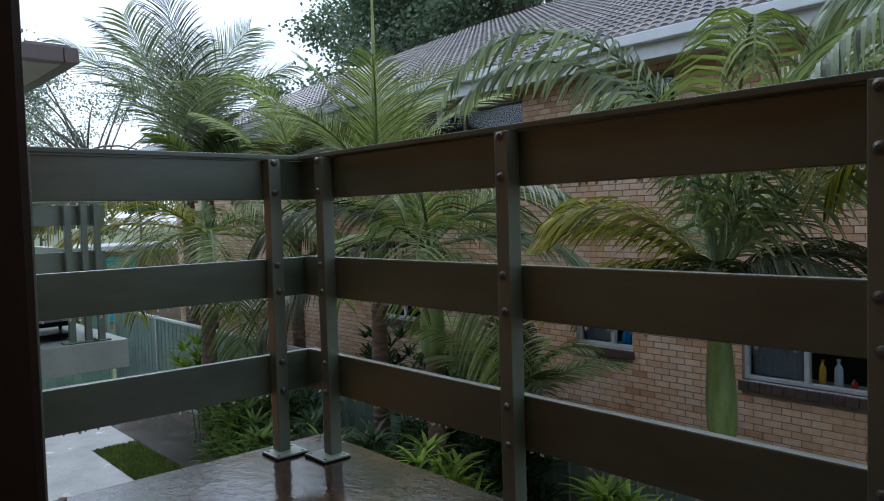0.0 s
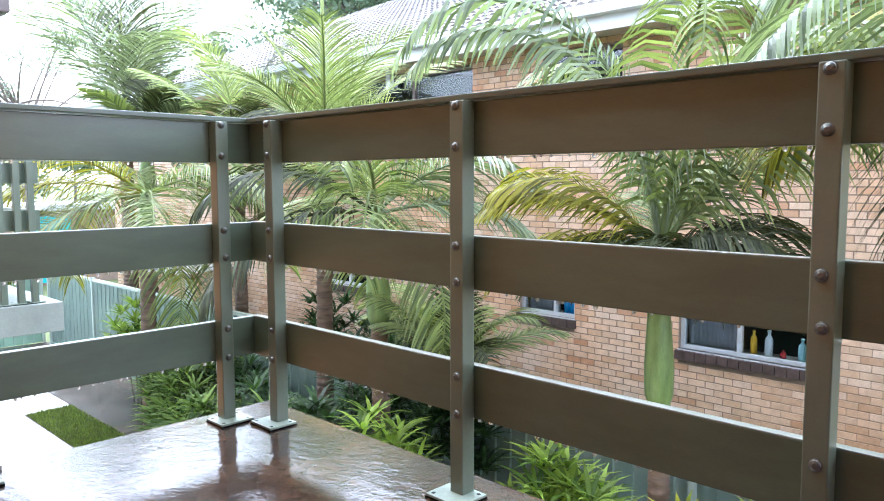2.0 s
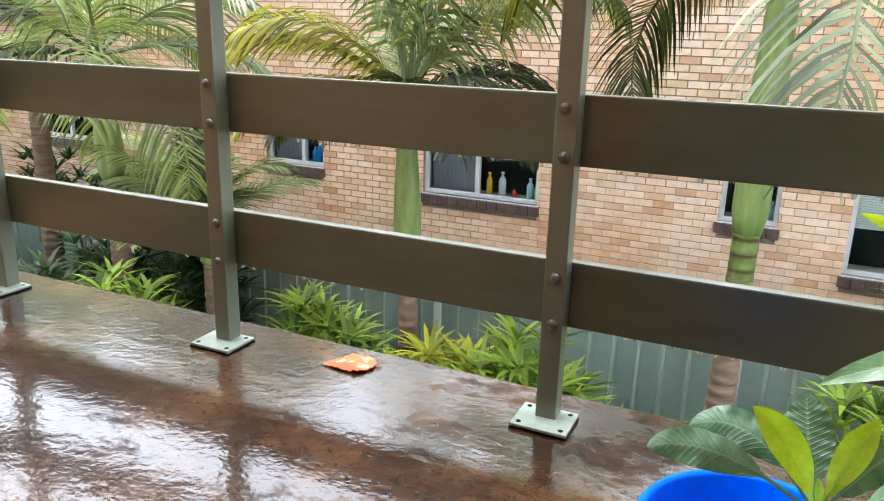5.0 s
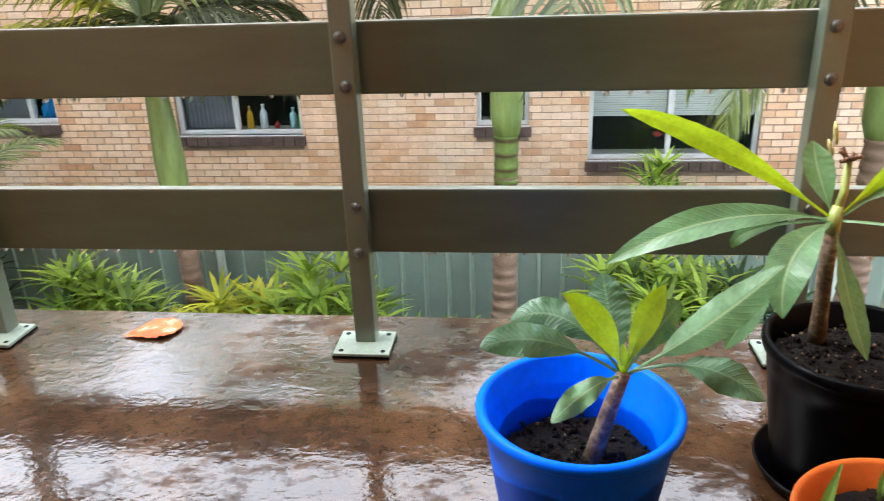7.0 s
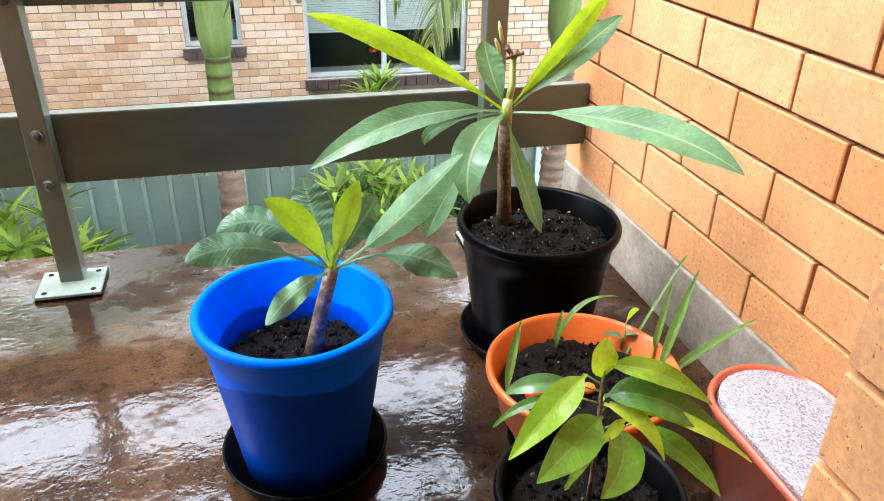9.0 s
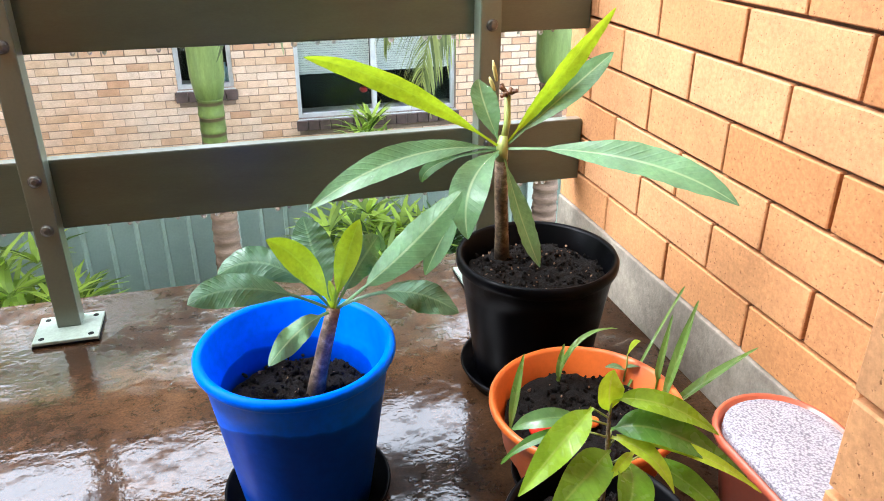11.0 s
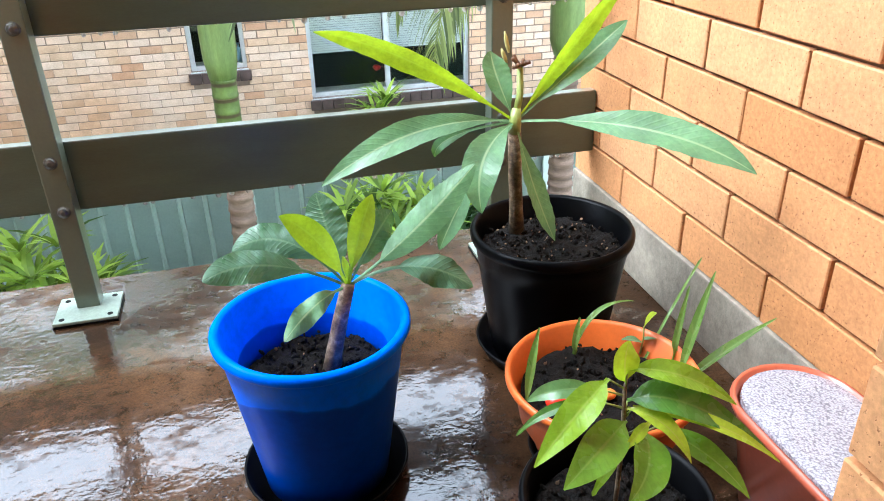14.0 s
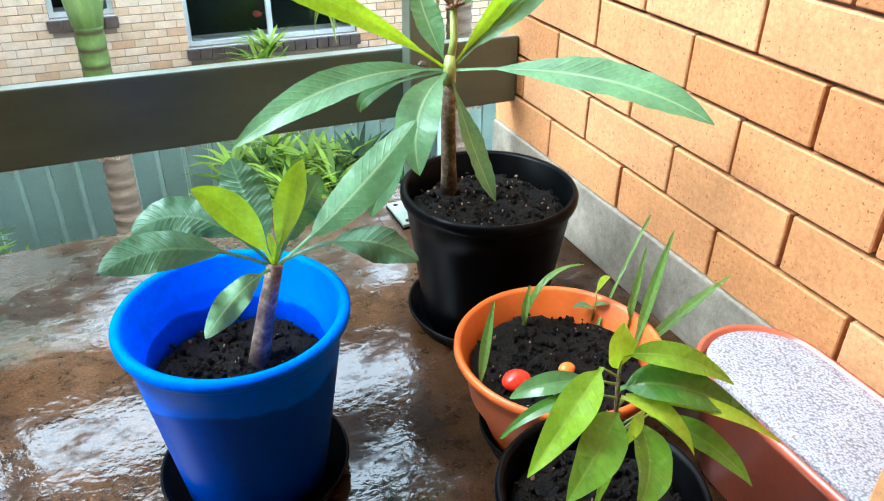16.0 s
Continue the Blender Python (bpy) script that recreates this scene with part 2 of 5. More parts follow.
CONCRETE = surface("grey_cement_render", (0.3, 0.26, 0.205), 0.6, 9, 90, 0.4, 0.5, dist=0.004)
NSLAB = surface("grey_green_painted_concrete", (0.3, 0.34, 0.31), 0.5, 3, 60, 0.15, 0.2)
PATHC = surface("wet_pale_concrete", (0.5, 0.5, 0.48), 0.25, 1.2, 40, 0.18, 0.15)
DRIVE = surface("wet_brown_paving", (0.075, 0.056, 0.045), 0.2, 2.5, 40, 0.6, 0.3)
GROUND = surface("damp_garden_soil", (0.06, 0.048, 0.035), 0.85, 0.8, 30, 0.4, 0.6, dist=0.02)
FIELD = surface("green_field_grass", (0.11, 0.135, 0.045), 0.9, 0.05, 2, 0.3, 0.4)
GRASS = foliage_mat("lawn_blades", (0.075, 0.11, 0.02), (0.14, 0.18, 0.045), 0.6)
ORANGE = brick_mat("orange_brick", [(0.0, (0.57, 0.262, 0.098)), (0.5, (0.65, 0.322, 0.138)), (1.0, (0.7, 0.38, 0.182))], False)
MORTAR = surface("dark_raked_mortar", (0.13, 0.065, 0.035), 0.9, 12, 120, 0.3, 0.4)
NSTOPS = [(0.0, (0.5, 0.3, 0.19)), (0.12, (0.57, 0.4, 0.275)), (0.35, (0.65, 0.475, 0.35)), (0.6, (0.69, 0.53, 0.415)), (0.85, (0.67, 0.535, 0.445)), (1.0, (0.58, 0.42, 0.3))]
NBRICK = brick_mat("blended_tan_brick", NSTOPS, False, pits=False, stain=(1.0, 0.86, 0.74))
NBRICK_J = brick_mat("blended_tan_brick_far", NSTOPS, True, pits=False, stain=(1.0, 0.86, 0.74))
NMORTAR = surface("neighbour_mortar", (0.24, 0.175, 0.13), 0.9, 5, 60, 0.2, 0.3)
DARKSILL = surface("dark_brown_sill_brick", (0.07, 0.045, 0.038), 0.5, 12, 90, 0.3, 0.3)
ALU = surface("pale_aluminium_frame", (0.55, 0.57, 0.58), 0.4, 10, 100, 0.1, 0.05, 0.4)
GLASS = glass_mat()
# near-black colour stands for unlit rooms and the shade inside vent slots
UNLIT = surface("unlit_interior_dark", (0.03, 0.03, 0.032), 0.9, 3, 30, 0.2, 0.0)
BLIND = surface("cream_blind_slats", (0.72, 0.7, 0.62), 0.6, 4, 60, 0.08, 0.05)
CURTAIN = surface("grey_net_curtain", (0.8, 0.8, 0.86), 0.8, 5, 120, 0.12, 0.2)
TILE = brick_mat("grey_brown_roof_tile", [(0.0, (0.13, 0.12, 0.122)), (0.5, (0.18, 0.165, 0.165)), (1.0, (0.24, 0.22, 0.215))], False, 0.25, False)
TILE_J = brick_mat("grey_brown_roof_tile_far", [(0.0, (0.13, 0.12, 0.122)), (0.5, (0.18, 0.165, 0.165)), (1.0, (0.24, 0.22, 0.215))], True, 0.25, False)
GUTTER = surface("white_gutter_paint", (0.68, 0.7, 0.72), 0.45, 3, 60, 0.08, 0.05)
BROWNGUTTER = surface("brown_gutter_paint", (0.13, 0.095, 0.09), 0.4, 3, 60, 0.12, 0.05)
SOFFIT = surface("cream_soffit", (0.55, 0.5, 0.42), 0.8, 3, 60, 0.1, 0.05)
FENCE = surface("sage_green_steel", (0.33, 0.42, 0.365), 0.42, 2.5, 60, 0.12, 0.06)
FENCEPOST = surface("pale_green_steel_post", (0.4, 0.47, 0.42), 0.4, 3, 60, 0.1, 0.05)
BLUE = two_tone_pot()
BLACKPLASTIC = surface("black_pot_plastic", (0.0018, 0.0018, 0.0022), 0.32, 14, 150, 0.3, 0.1, spec=0.06)
ORANGEPLASTIC = surface("orange_pot_plastic", (0.6, 0.125, 0.016), 0.42, 14, 120, 0.12, 0.06)
TERRA = surface("terracotta_red_plastic", (0.45, 0.1, 0.05), 0.22, 10, 120, 0.15, 0.05, coat=0.4)
LID = droplet_lid_mat()
SOIL = surface("dark_potting_mix", (0.006, 0.0042, 0.003), 0.85, 40, 160, 0.8, 1.0, dist=0.006, spec=0.15)
CHIP = surface("pale_bark_chip", (0.22, 0.13, 0.07), 0.8, 40, 160, 0.4, 0.3)
def stem_mat():
    m, n, l, b = nodes_of("mottled_grey_brown_stem")
    big, fine = tex_noise(n, l, 60, 5, 0.7, "Object", (1, 1, 1.2)), tex_noise(n, l, 260, 3)
    col = ramp(n, l, big, [(0.32, (0.05, 0.032, 0.02)), (0.46, (0.14, 0.09, 0.05)), (0.58, (0.26, 0.18, 0.11)), (0.72, (0.42, 0.36, 0.27))])
    l.new(mix(n, l, 1.0, col, ramp(n, l, fine, [(0.3, (0.7,) * 3), (0.7, (1.15,) * 3)]), "MULTIPLY"), b.inputs["Base Color"])
    b.inputs["Roughness"].default_value = 0.6
    bump(n, l, b, big, 0.7, 0.003)
    return m


STEM = stem_mat()
GREENSTEM = surface("green_young_stem", (0.3, 0.36, 0.09), 0.4, 25, 120, 0.2, 0.1)
BUD = surface("rusty_flower_stalk", (0.17, 0.08, 0.035), 0.5, 40, 160, 0.3, 0.2)
BUDTIP = surface("cream_flower_bud", (0.6, 0.58, 0.22), 0.45, 30, 160, 0.15, 0.1)
LEAF = leaf_mat("grey_green_frangipani_leaf", (0.12, 0.25, 0.11), (0.3, 0.42, 0.22), 0.45, 20, 0.7, 0.22, 0.06, 0.2)
# young leaf green, made yellower and brighter to hold the glow of backlight
LEAFBRIGHT = leaf_mat("backlit_yellow_green_leaf", (0.3, 0.41, 0.02), (0.3, 0.42, 0.07), 0.42, 18, 0.4, 0.42, 0.05, 0.15)
LEAFDULL = leaf_mat("puckered_grey_leaf", (0.09, 0.19, 0.105), (0.17, 0.3, 0.17), 0.36, 22, side_mix=0.04, relief=0.42)
MANGO = leaf_mat("glossy_green_leaf", (0.25, 0.41, 0.025), (0.36, 0.46, 0.1), 0.26, 11, 0.6, 0.25, 0.08, 0.12)
MANGOMID = leaf_mat("glossy_mid_green_leaf", (0.15, 0.3, 0.025), (0.26, 0.38, 0.08), 0.24, 11, 0.6, 0.25, 0.08, 0.12)
MANGOPALE = leaf_mat("greyish_glossy_leaf", (0.15, 0.28, 0.1), (0.24, 0.36, 0.14), 0.22, 11, 0.5, 0.25, 0.06, 0.1)
MANGODARK = leaf_mat("glossy_dark_leaf", (0.075, 0.18, 0.025), (0.2, 0.3, 0.08), 0.26, 11, 0.6, 0.25, 0.08, 0.12)
MANGOYOUNG = leaf_mat("glossy_lime_leaf", (0.42, 0.54, 0.035), (0.5, 0.5, 0.15), 0.2, 11, 0.5, 0.35, 0.08, 0.12)
BLADE = leaf_mat("seedling_blade", (0.12, 0.22, 0.045), (0.25, 0.3, 0.12), 0.35, 3, 0.4)
def dead_leaf_mat():
    m, n, l, b = nodes_of("fallen_orange_leaf")
    big, fine = tex_noise(n, l, 24, 4, 0.6), tex_noise(n, l, 90, 3)
    col = ramp(n, l, big, [(0.3, (0.2, 0.06, 0.02)), (0.38, (0.9, 0.09, 0.01)), (0.55, (0.95, 0.14, 0.03)), (0.64, (0.92, 0.46, 0.32))])
    l.new(mix(n, l, 1.0, col, ramp(n, l, fine, [(0.3, (0.75,) * 3), (0.7, (1.1,) * 3)]), "MULTIPLY"), b.inputs["Base Color"])
    b.inputs["Roughness"].default_value = 0.4
    b.inputs["Specular IOR Level"].default_value = 0.3
    bump(n, l, b, big, 0.6, 0.004)
    return m


DEADLEAF = dead_leaf_mat()
FRUITRED = surface("glossy_red_fruit", (0.6, 0.035, 0.015), 0.25, 30, 120, 0.25, 0.1)
FRUITORANGE = surface("orange_fruit", (0.75, 0.22, 0.03), 0.35, 30, 120, 0.2, 0.1)
FROND = foliage_mat("palm_leaflet", (0.065, 0.09, 0.03), (0.2, 0.235, 0.085))
FRONDLIGHT = foliage_mat("palm_leaflet_light", (0.17, 0.21, 0.07), (0.34, 0.385, 0.16))
FRONDGREY = foliage_mat("palm_leaflet_grey", (0.08, 0.1, 0.06), (0.22, 0.26, 0.16), 0.42)
FRONDOLIVE = foliage_mat("palm_leaflet_olive", (0.07, 0.065, 0.012), (0.27, 0.245, 0.03))
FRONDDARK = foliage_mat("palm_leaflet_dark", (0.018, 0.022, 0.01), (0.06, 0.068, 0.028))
SHRUB = foliage_mat("shrub_leaf", (0.035, 0.08, 0.012), (0.25, 0.35, 0.05))
SHRUBYELLOW = foliage_mat("yellow_shrub_leaf", (0.2, 0.24, 0.02), (0.42, 0.42, 0.04))
SHRUBMID = foliage_mat("rhapis_leaf", (0.03, 0.065, 0.015), (0.15, 0.22, 0.045))
SHRUBDARK = foliage_mat("dark_shrub_leaf", (0.012, 0.03, 0.01), (0.04, 0.08, 0.024))
TREEPALE = foliage_mat("pale_gum_leaf", (0.14, 0.17, 0.15), (0.24, 0.27, 0.24), 0.6, 0.3)
# leaf green lightened and greyed, so distance haze sits in the colour
TREELEAF = foliage_mat("hazy_gum_leaf", (0.075, 0.11, 0.09), (0.16, 0.2, 0.16), 0.6, 0.3)
BARK = surface("grey_bark", (0.16, 0.13, 0.11), 0.85, 6, 40, 0.4, 0.6, dist=0.01)
PALMBARK = surface("ringed_palm_trunk", (0.2, 0.135, 0.1), 0.8, 5, 50, 0.35, 0.5, dist=0.006, stretch=(1, 1, 7))
CROWNSHAFT = surface("green_crownshaft", (0.19, 0.265, 0.085), 0.4, 5, 60, 0.28, 0.1, stretch=(4, 4, 0.6))
def ringed_green_mat():
    m, n, l, b = nodes_of("ringed_green_trunk")
    c = n.new("ShaderNodeTexCoord")
    sep = n.new("ShaderNodeSeparateXYZ")
    l.new(c.outputs["Object"], sep.inputs[0])
    k = n.new("ShaderNodeMath")
    k.operation = "PINGPONG"
    k.inputs[1].default_value = 0.05
    l.new(sep.outputs[2], k.inputs[0])
    band = ramp(n, l, k.outputs[0], [(0.006, (0.07, 0.05, 0.025)), (0.016, (0.12, 0.18, 0.045))])
    l.new(mix(n, l, 1.0, band, ramp(n, l, tex_noise(n, l, 14, 4), [(0.3, (0.6, 0.55, 0.5)), (0.7, (1.2, 1.2, 1.1))]), "MULTIPLY"), b.inputs["Base Color"])
    b.inputs["Roughness"].default_value = 0.45
    return m


YOUNGTRUNK = ringed_green_mat()
# near-black tone holds the dark of the jamb's backlit inner side
JAMB = surface("backlit_dark_jamb", (0.008, 0.006, 0.006), 0.45, 8, 90, 0.3, 0.15)
HOUSE = surface("house_inner_plaster", (0.26, 0.18, 0.11), 0.9, 2, 40, 0.1, 0.1)


# ---- helpers ----
def link(name, bm, material, parent=None, smooth=False):
    me = bpy.data.meshes.new(name)
    bm.to_mesh(me)
    bm.free()
    for k in material if isinstance(material, (list, tuple)) else (material,):
        me.materials.append(k)
    if smooth:
        me.polygons.foreach_set("use_smooth", [True] * len(me.polygons))
    ob = new(name, me)
    if parent is not None:
        ob.parent = parent
    return ob


def part(name, bm, material, parent, label="", smooth=False):
    ob = link(name, bm, material, parent, smooth)
    return tagged(ob, label) if label else ob


def thing(name, at=(0, 0, 0), label="", category="", group="", kind=""):
    ob = new(name)
    ob.empty_display_size = 0.05
    ob.location = at
    return tagged(ob, label, category, group, kind)


def box(bm, x0, x1, y0, y1, z0, z1, bev=0.0):
    r = bmesh.ops.create_cube(bm, size=1, matrix=Matrix.Translation(((x0 + x1) / 2, (y0 + y1) / 2, (z0 + z1) / 2)) @ Matrix.Diagonal((x1 - x0, y1 - y0, z1 - z0, 1)))
    if bev:
        es = list({e for v in r["verts"] for e in v.link_edges})
        bmesh.ops.bevel(bm, geom=es, offset=bev, segments=2, affect="EDGES", profile=0.6)
    return bm


def boxm(*a, bev=0.0):
    return box(bmesh.new(), *a, bev=bev)


def lathe(profile, seg=48, bm=None, wob=0.0):
    """Turned shape: profile of (r, z), from the axis or open."""
    bm = bm or bmesh.new()
    rings = []
    for r, z in profile:
        if r < 1e-5:
            rings.append([bm.verts.new((0, 0, z))])
        else:
            rings.append([bm.verts.new((r * math.cos(a), r * math.sin(a), z)) for a in (2 * math.pi * i / seg for i in range(seg))])
    for a, b in zip(rings, rings[1:]):
        for i in range(seg):
            j = (i + 1) % seg
            if len(a) == 1 and len(b) == 1:
                continue
            if len(a) == 1:
                bm.faces.new((a[0], b[j], b[i]))
            elif len(b) == 1:
                bm.faces.new((a[i], a[j], b[0]))
            else:
                bm.faces.new((a[i], a[j], b[j], b[i]))
    bmesh.ops.recalc_face_normals(bm, faces=bm.faces[:])
    return bm


def tube(points, radii, seg=10, bm=None):
    """Tapered round stem along points."""
    bm = bm or bmesh.new()
    pts = [Vector(p) for p in points]
    rings = []
    side = None
    for i, p in enumerate(pts):
        d = (pts[min(i + 1, len(pts) - 1)] - pts[max(i - 1, 0)]).normalized()
        side = d.orthogonal().normalized() if side is None else (side - d * side.dot(d)).normalized()
        up = d.cross(side)
        rings.append([bm.verts.new(p + (side * math.cos(a) + up * math.sin(a)) * radii[i]) for a in (2 * math.pi * k / seg for k in range(seg))])
    for a, b in zip(rings, rings[1:]):
        for k in range(seg):
            bm.faces.new((a[k], a[(k + 1) % seg], b[(k + 1) % seg], b[k]))
    bm.faces.new(rings[0][::-1])
    bm.faces.new(rings[-1])
    return bm


def curve_points(a, b, lift, n, bend=0.5):
    """n points from a to b along a curve that rises by lift at bend."""
    a, b = Vector(a), Vector(b)
    c = a.lerp(b, bend) + (Vector((0, 0, lift)) if isinstance(lift, (int, float)) else Vector(lift))
    return [a * (1 - t) ** 2 + c * 2 * t * (1 - t) + b * t * t for t in (i / (n - 1) for i in range(n))]


def leaf_mesh(base, tip, width, lift, profile, stalk=0.12, fold=0.25, wave=0.0, seed=0, n=18, bend=0.5, twist=0.0, facing=None, crinkle=0.0):
    """A leaf blade with a midrib fold and a wavy edge, as a thin solid of its own. profile gives its share of width along u."""
    rnd = random.Random(seed)
    bm = bmesh.new()
    uvl = bm.loops.layers.uv.new("UVMap")
    pts = curve_points(base, tip, lift, n, bend)
    across = [-1, -0.6, -0.25, 0, 0.25, 0.6, 1]
    ph = rnd.uniform(0, 6)
    rows_ = []
    for i, p in enumerate(pts):
        u = i / (n - 1)
        d = (pts[min(i + 1, n - 1)] - pts[max(i - 1, 0)]).normalized()
        ref = Vector(facing) if facing else Vector((0, 0, 1))
        side = d.cross(ref)
        if side.length < 0.15:
            side = d.cross(Vector((0.3, -1, 0.2)))
        side.normalize()
        nrm = side.cross(d).normalized()
        if twist:
            q = Matrix.Rotation(twist * u, 3, d)
            side, nrm = q @ side, q @ nrm
        w = width * 0.5 * (profile(max(0.0, (u - stalk) / (1 - stalk))) if u > stalk else 0.0)
        w = max(w, 0.0022 if u < 0.97 else 0.0006)
        row = []
        for a in across:
            z = fold * abs(a) * w + wave * w * math.sin(ph + u * 16 + a * 2.0) * abs(a) + crinkle * w * math.sin(ph + u * 62 + a) * a * a
            row.append((bm.verts.new(p + side * (a * w) + nrm * z), u, 0.5 + a * 0.5))
        rows_.append(row)
    for r0, r1 in zip(rows_, rows_[1:]):
        for k in range(len(across) - 1):
            q = (r0[k], r0[k + 1], r1[k + 1], r1[k])
            f = bm.faces.new([v[0] for v in q])
            f.smooth = True
            for lp, v in zip(f.loops, q):
                lp[uvl].uv = (v[1], v[2])
    return bm


def ob_profile(u):
    """Broadest past the middle, with a pointed tip."""
    return max(0.0, math.sin(math.pi * min(1, u) ** 0.75 * 0.985)) ** 0.75 * (0.22 + 0.78 * min(1, u * 1.5)) if u < 0.999 else 0.0


def frangipani_profile(u):
    """Narrow at the stalk, broadest beyond the middle, with a short point."""
    return max(0.0, math.sin(math.pi * min(1.0, u) ** 1.08)) ** 0.78


def puckered_profile(u):
    """Long and even, with a blunt end."""
    return max(0.0, math.sin(math.pi * min(1.0, u) ** 1.02)) ** 0.62


def lance_profile(u):
    """Evenly broad, drawn out to a point."""
    return max(0.0, math.sin(math.pi * min(1.0, u) ** 0.72)) ** 0.8


def blunt_profile(u):
    """Broad and rounded towards the tip."""
    return max(0.0, math.sin(math.pi * min(1.0, u) ** 1.15)) ** 0.55 * (0.5 + 0.5 * min(1.0, u * 1.6))


def ov_profile(u):
    return max(0.0, math.sin(math.pi * min(1.0, u) ** 0.8)) ** 0.9


# ---- structure: balcony ----
SLAB_X0, SLAB_Y1 = -3.06, 0.486
YW = -0.755   # face of the house behind
EAVE_Y = -0.42
tagged(link("floor", boxm(SLAB_X0, 0.25, -1.9, SLAB_Y1, -0.17, 0.0, bev=0.004), FLOOR), "wet brown concrete balcony slab with puddles", "floor", kind="structure")

# brick return wall at the balcony's end, on a cement upstand
wall_e = tagged(link("wall_east", boxm(0.012, 0.24, YW, 0.478, 0.129, 2.398), MORTAR), "orange brick balcony end wall with raked joints", "wall", kind="structure")
tagged(link("baseboard", boxm(-0.006, 0.24, YW, 0.474, 0.0, 0.131, bev=0.004), CONCRETE), "grey cement upstand below the brickwork", "upstand", kind="structure")
# the house wall with the door opening
wall_s = tagged(link("wall_south", boxm(-0.322, 0.24, -1.0, YW - 0.012, 0.0, 2.398), MORTAR), "orange brick house wall beside the balcony door", "wall", kind="structure")
tagged(link("wall_west", box(boxm(-6.0, -1.9, -1.0, YW, -2.7, 2.398), -1.898, -1.252, -1.0, -0.91, 0.0, 2.398), ORANGE), "orange brick house wall beyond the door", "wall", kind="structure")
tagged(link("wall_lintel", boxm(-1.25, -0.322, -1.0, YW - 0.004, 2.152, 2.398), HOUSE), "plain wall above the balcony door", "wall", kind="structure")
room = bmesh.new()
box(room, -3.2, 0.6, -4.1, -4.0, 0, 2.5), box(room, -3.3, -3.2, -4.1, -1.0, 0, 2.5), box(room, 0.6, 0.7, -4.1, -1.0, 0, 2.5), box(room, -3.3, 0.7, -4.1, -1.0, -0.1, 0.0)
tagged(link("wall_room", room, HOUSE), "plain plaster room walls behind the door", "wall", kind="structure")
tagged(link("ceiling", boxm(-3.3, 0.7, -4.1, -1.0, 2.5, 2.6), HOUSE), "plain plaster ceiling", "ceiling", kind="structure")
door = tagged(thing("door_1", (0, 0, 0)), "timber door frame of the balcony door, coloured dark as if backlit", "door frame", kind="structure")
part("jamb", boxm(-1.25, -1.16, -1.0, -0.894, 0.0, 2.15, bev=0.006), JAMB, door)
part("head", boxm(-1.158, -0.34, -0.97, -0.9, 2.08, 2.15, bev=0.004), JAMB, door)
part("sill", boxm(-1.158, -0.34, -0.97, -0.9, 0.0, 0.022, bev=0.004), JAMB, door)

# unseen eave, added to keep sky light off the rails' inner faces
shading_eave = tagged(thing("eave", (0, 0, 2.4)), "unseen brown eave with a cream soffit, added to shade the rails", "eave", kind="structure")
part("soffit", boxm(-6.1, 1.0, -1.0, EAVE_Y, 0.0, 0.03), SOFFIT, shading_eave)
part("gutter", boxm(-6.1, 1.0, EAVE_Y + 0.002, EAVE_Y + 0.12, -0.02, 0.13, bev=0.012), BROWNGUTTER, shading_eave, "brown gutter")
slope = bmesh.new()
vs = [slope.verts.new(p) for p in ((-6.1, EAVE_Y + 0.06, 0.14), (1.0, EAVE_Y + 0.06, 0.14), (1.0, -4.1, 1.9), (-6.1, -4.1, 1.9))]
slope.faces.new(vs)
bmesh.ops.solidify(slope, geom=slope.faces[:], thickness=0.05)
part("roofing", slope, TILE_J, shading_eave, "dark tiled slope")

# ---- balustrades ----
def round_head(r=0.011, h=0.009):
    return lathe([(r * 1.15, 0), (r * 1.12, 0.0025), (r, 0.003), (r * 0.85, h * 0.7), (r * 0.4, h), (0, h)], 14)


BOARDS = [(0.872, 1.008), (0.536, 0.672), (0.203, 0.341)]
BOLTS = [0.996, 0.895, 0.65, 0.559, 0.318, 0.22]
POSTW = 0.044


def post(parent, x, y, m, bolts=True):
    """A square steel post with its base plate and bolts. m turns its bolt face from -y."""
    at = Matrix.Translation((x, y, 0)) @ m
    bm = boxm(-POSTW / 2, POSTW / 2, 0, 0.044, 0.01, 1.008, bev=0.003)
    p = part("post", bm, LITPAINT, parent)
    p.matrix_basis = at
    # thin black sheet gives the plate a dark lower edge
    part("under_sheet", boxm(-0.061, 0.061, -0.053, 0.051, 0.0, 0.0045), BLACKPLASTIC, p, "thin black sheet under the plate")
    bm = boxm(-0.06, 0.06, -0.052, 0.05, 0.0048, 0.0115, bev=0.0015)
    plate = part("base_plate", bm, PLATE, p, "pale green steel base plate")
    for sx in (-0.045, 0.045):
        for sy in (-0.038, 0.036):
            h = part("bolt_hole", lathe([(0, 0.012), (0.0055, 0.0121), (0.0058, 0.0112)], 10), BLACKPLASTIC, p)
            h.location = (sx, sy, 0)
    if bolts:
        for z in BOLTS:
            b = part("bolt", round_head(), BOLT, p, "domed steel bolt head")
            b.matrix_basis = pose(-0.002 if z > 0.6 else 0.002, 0.001, z, 90, 0, 0)
    return p


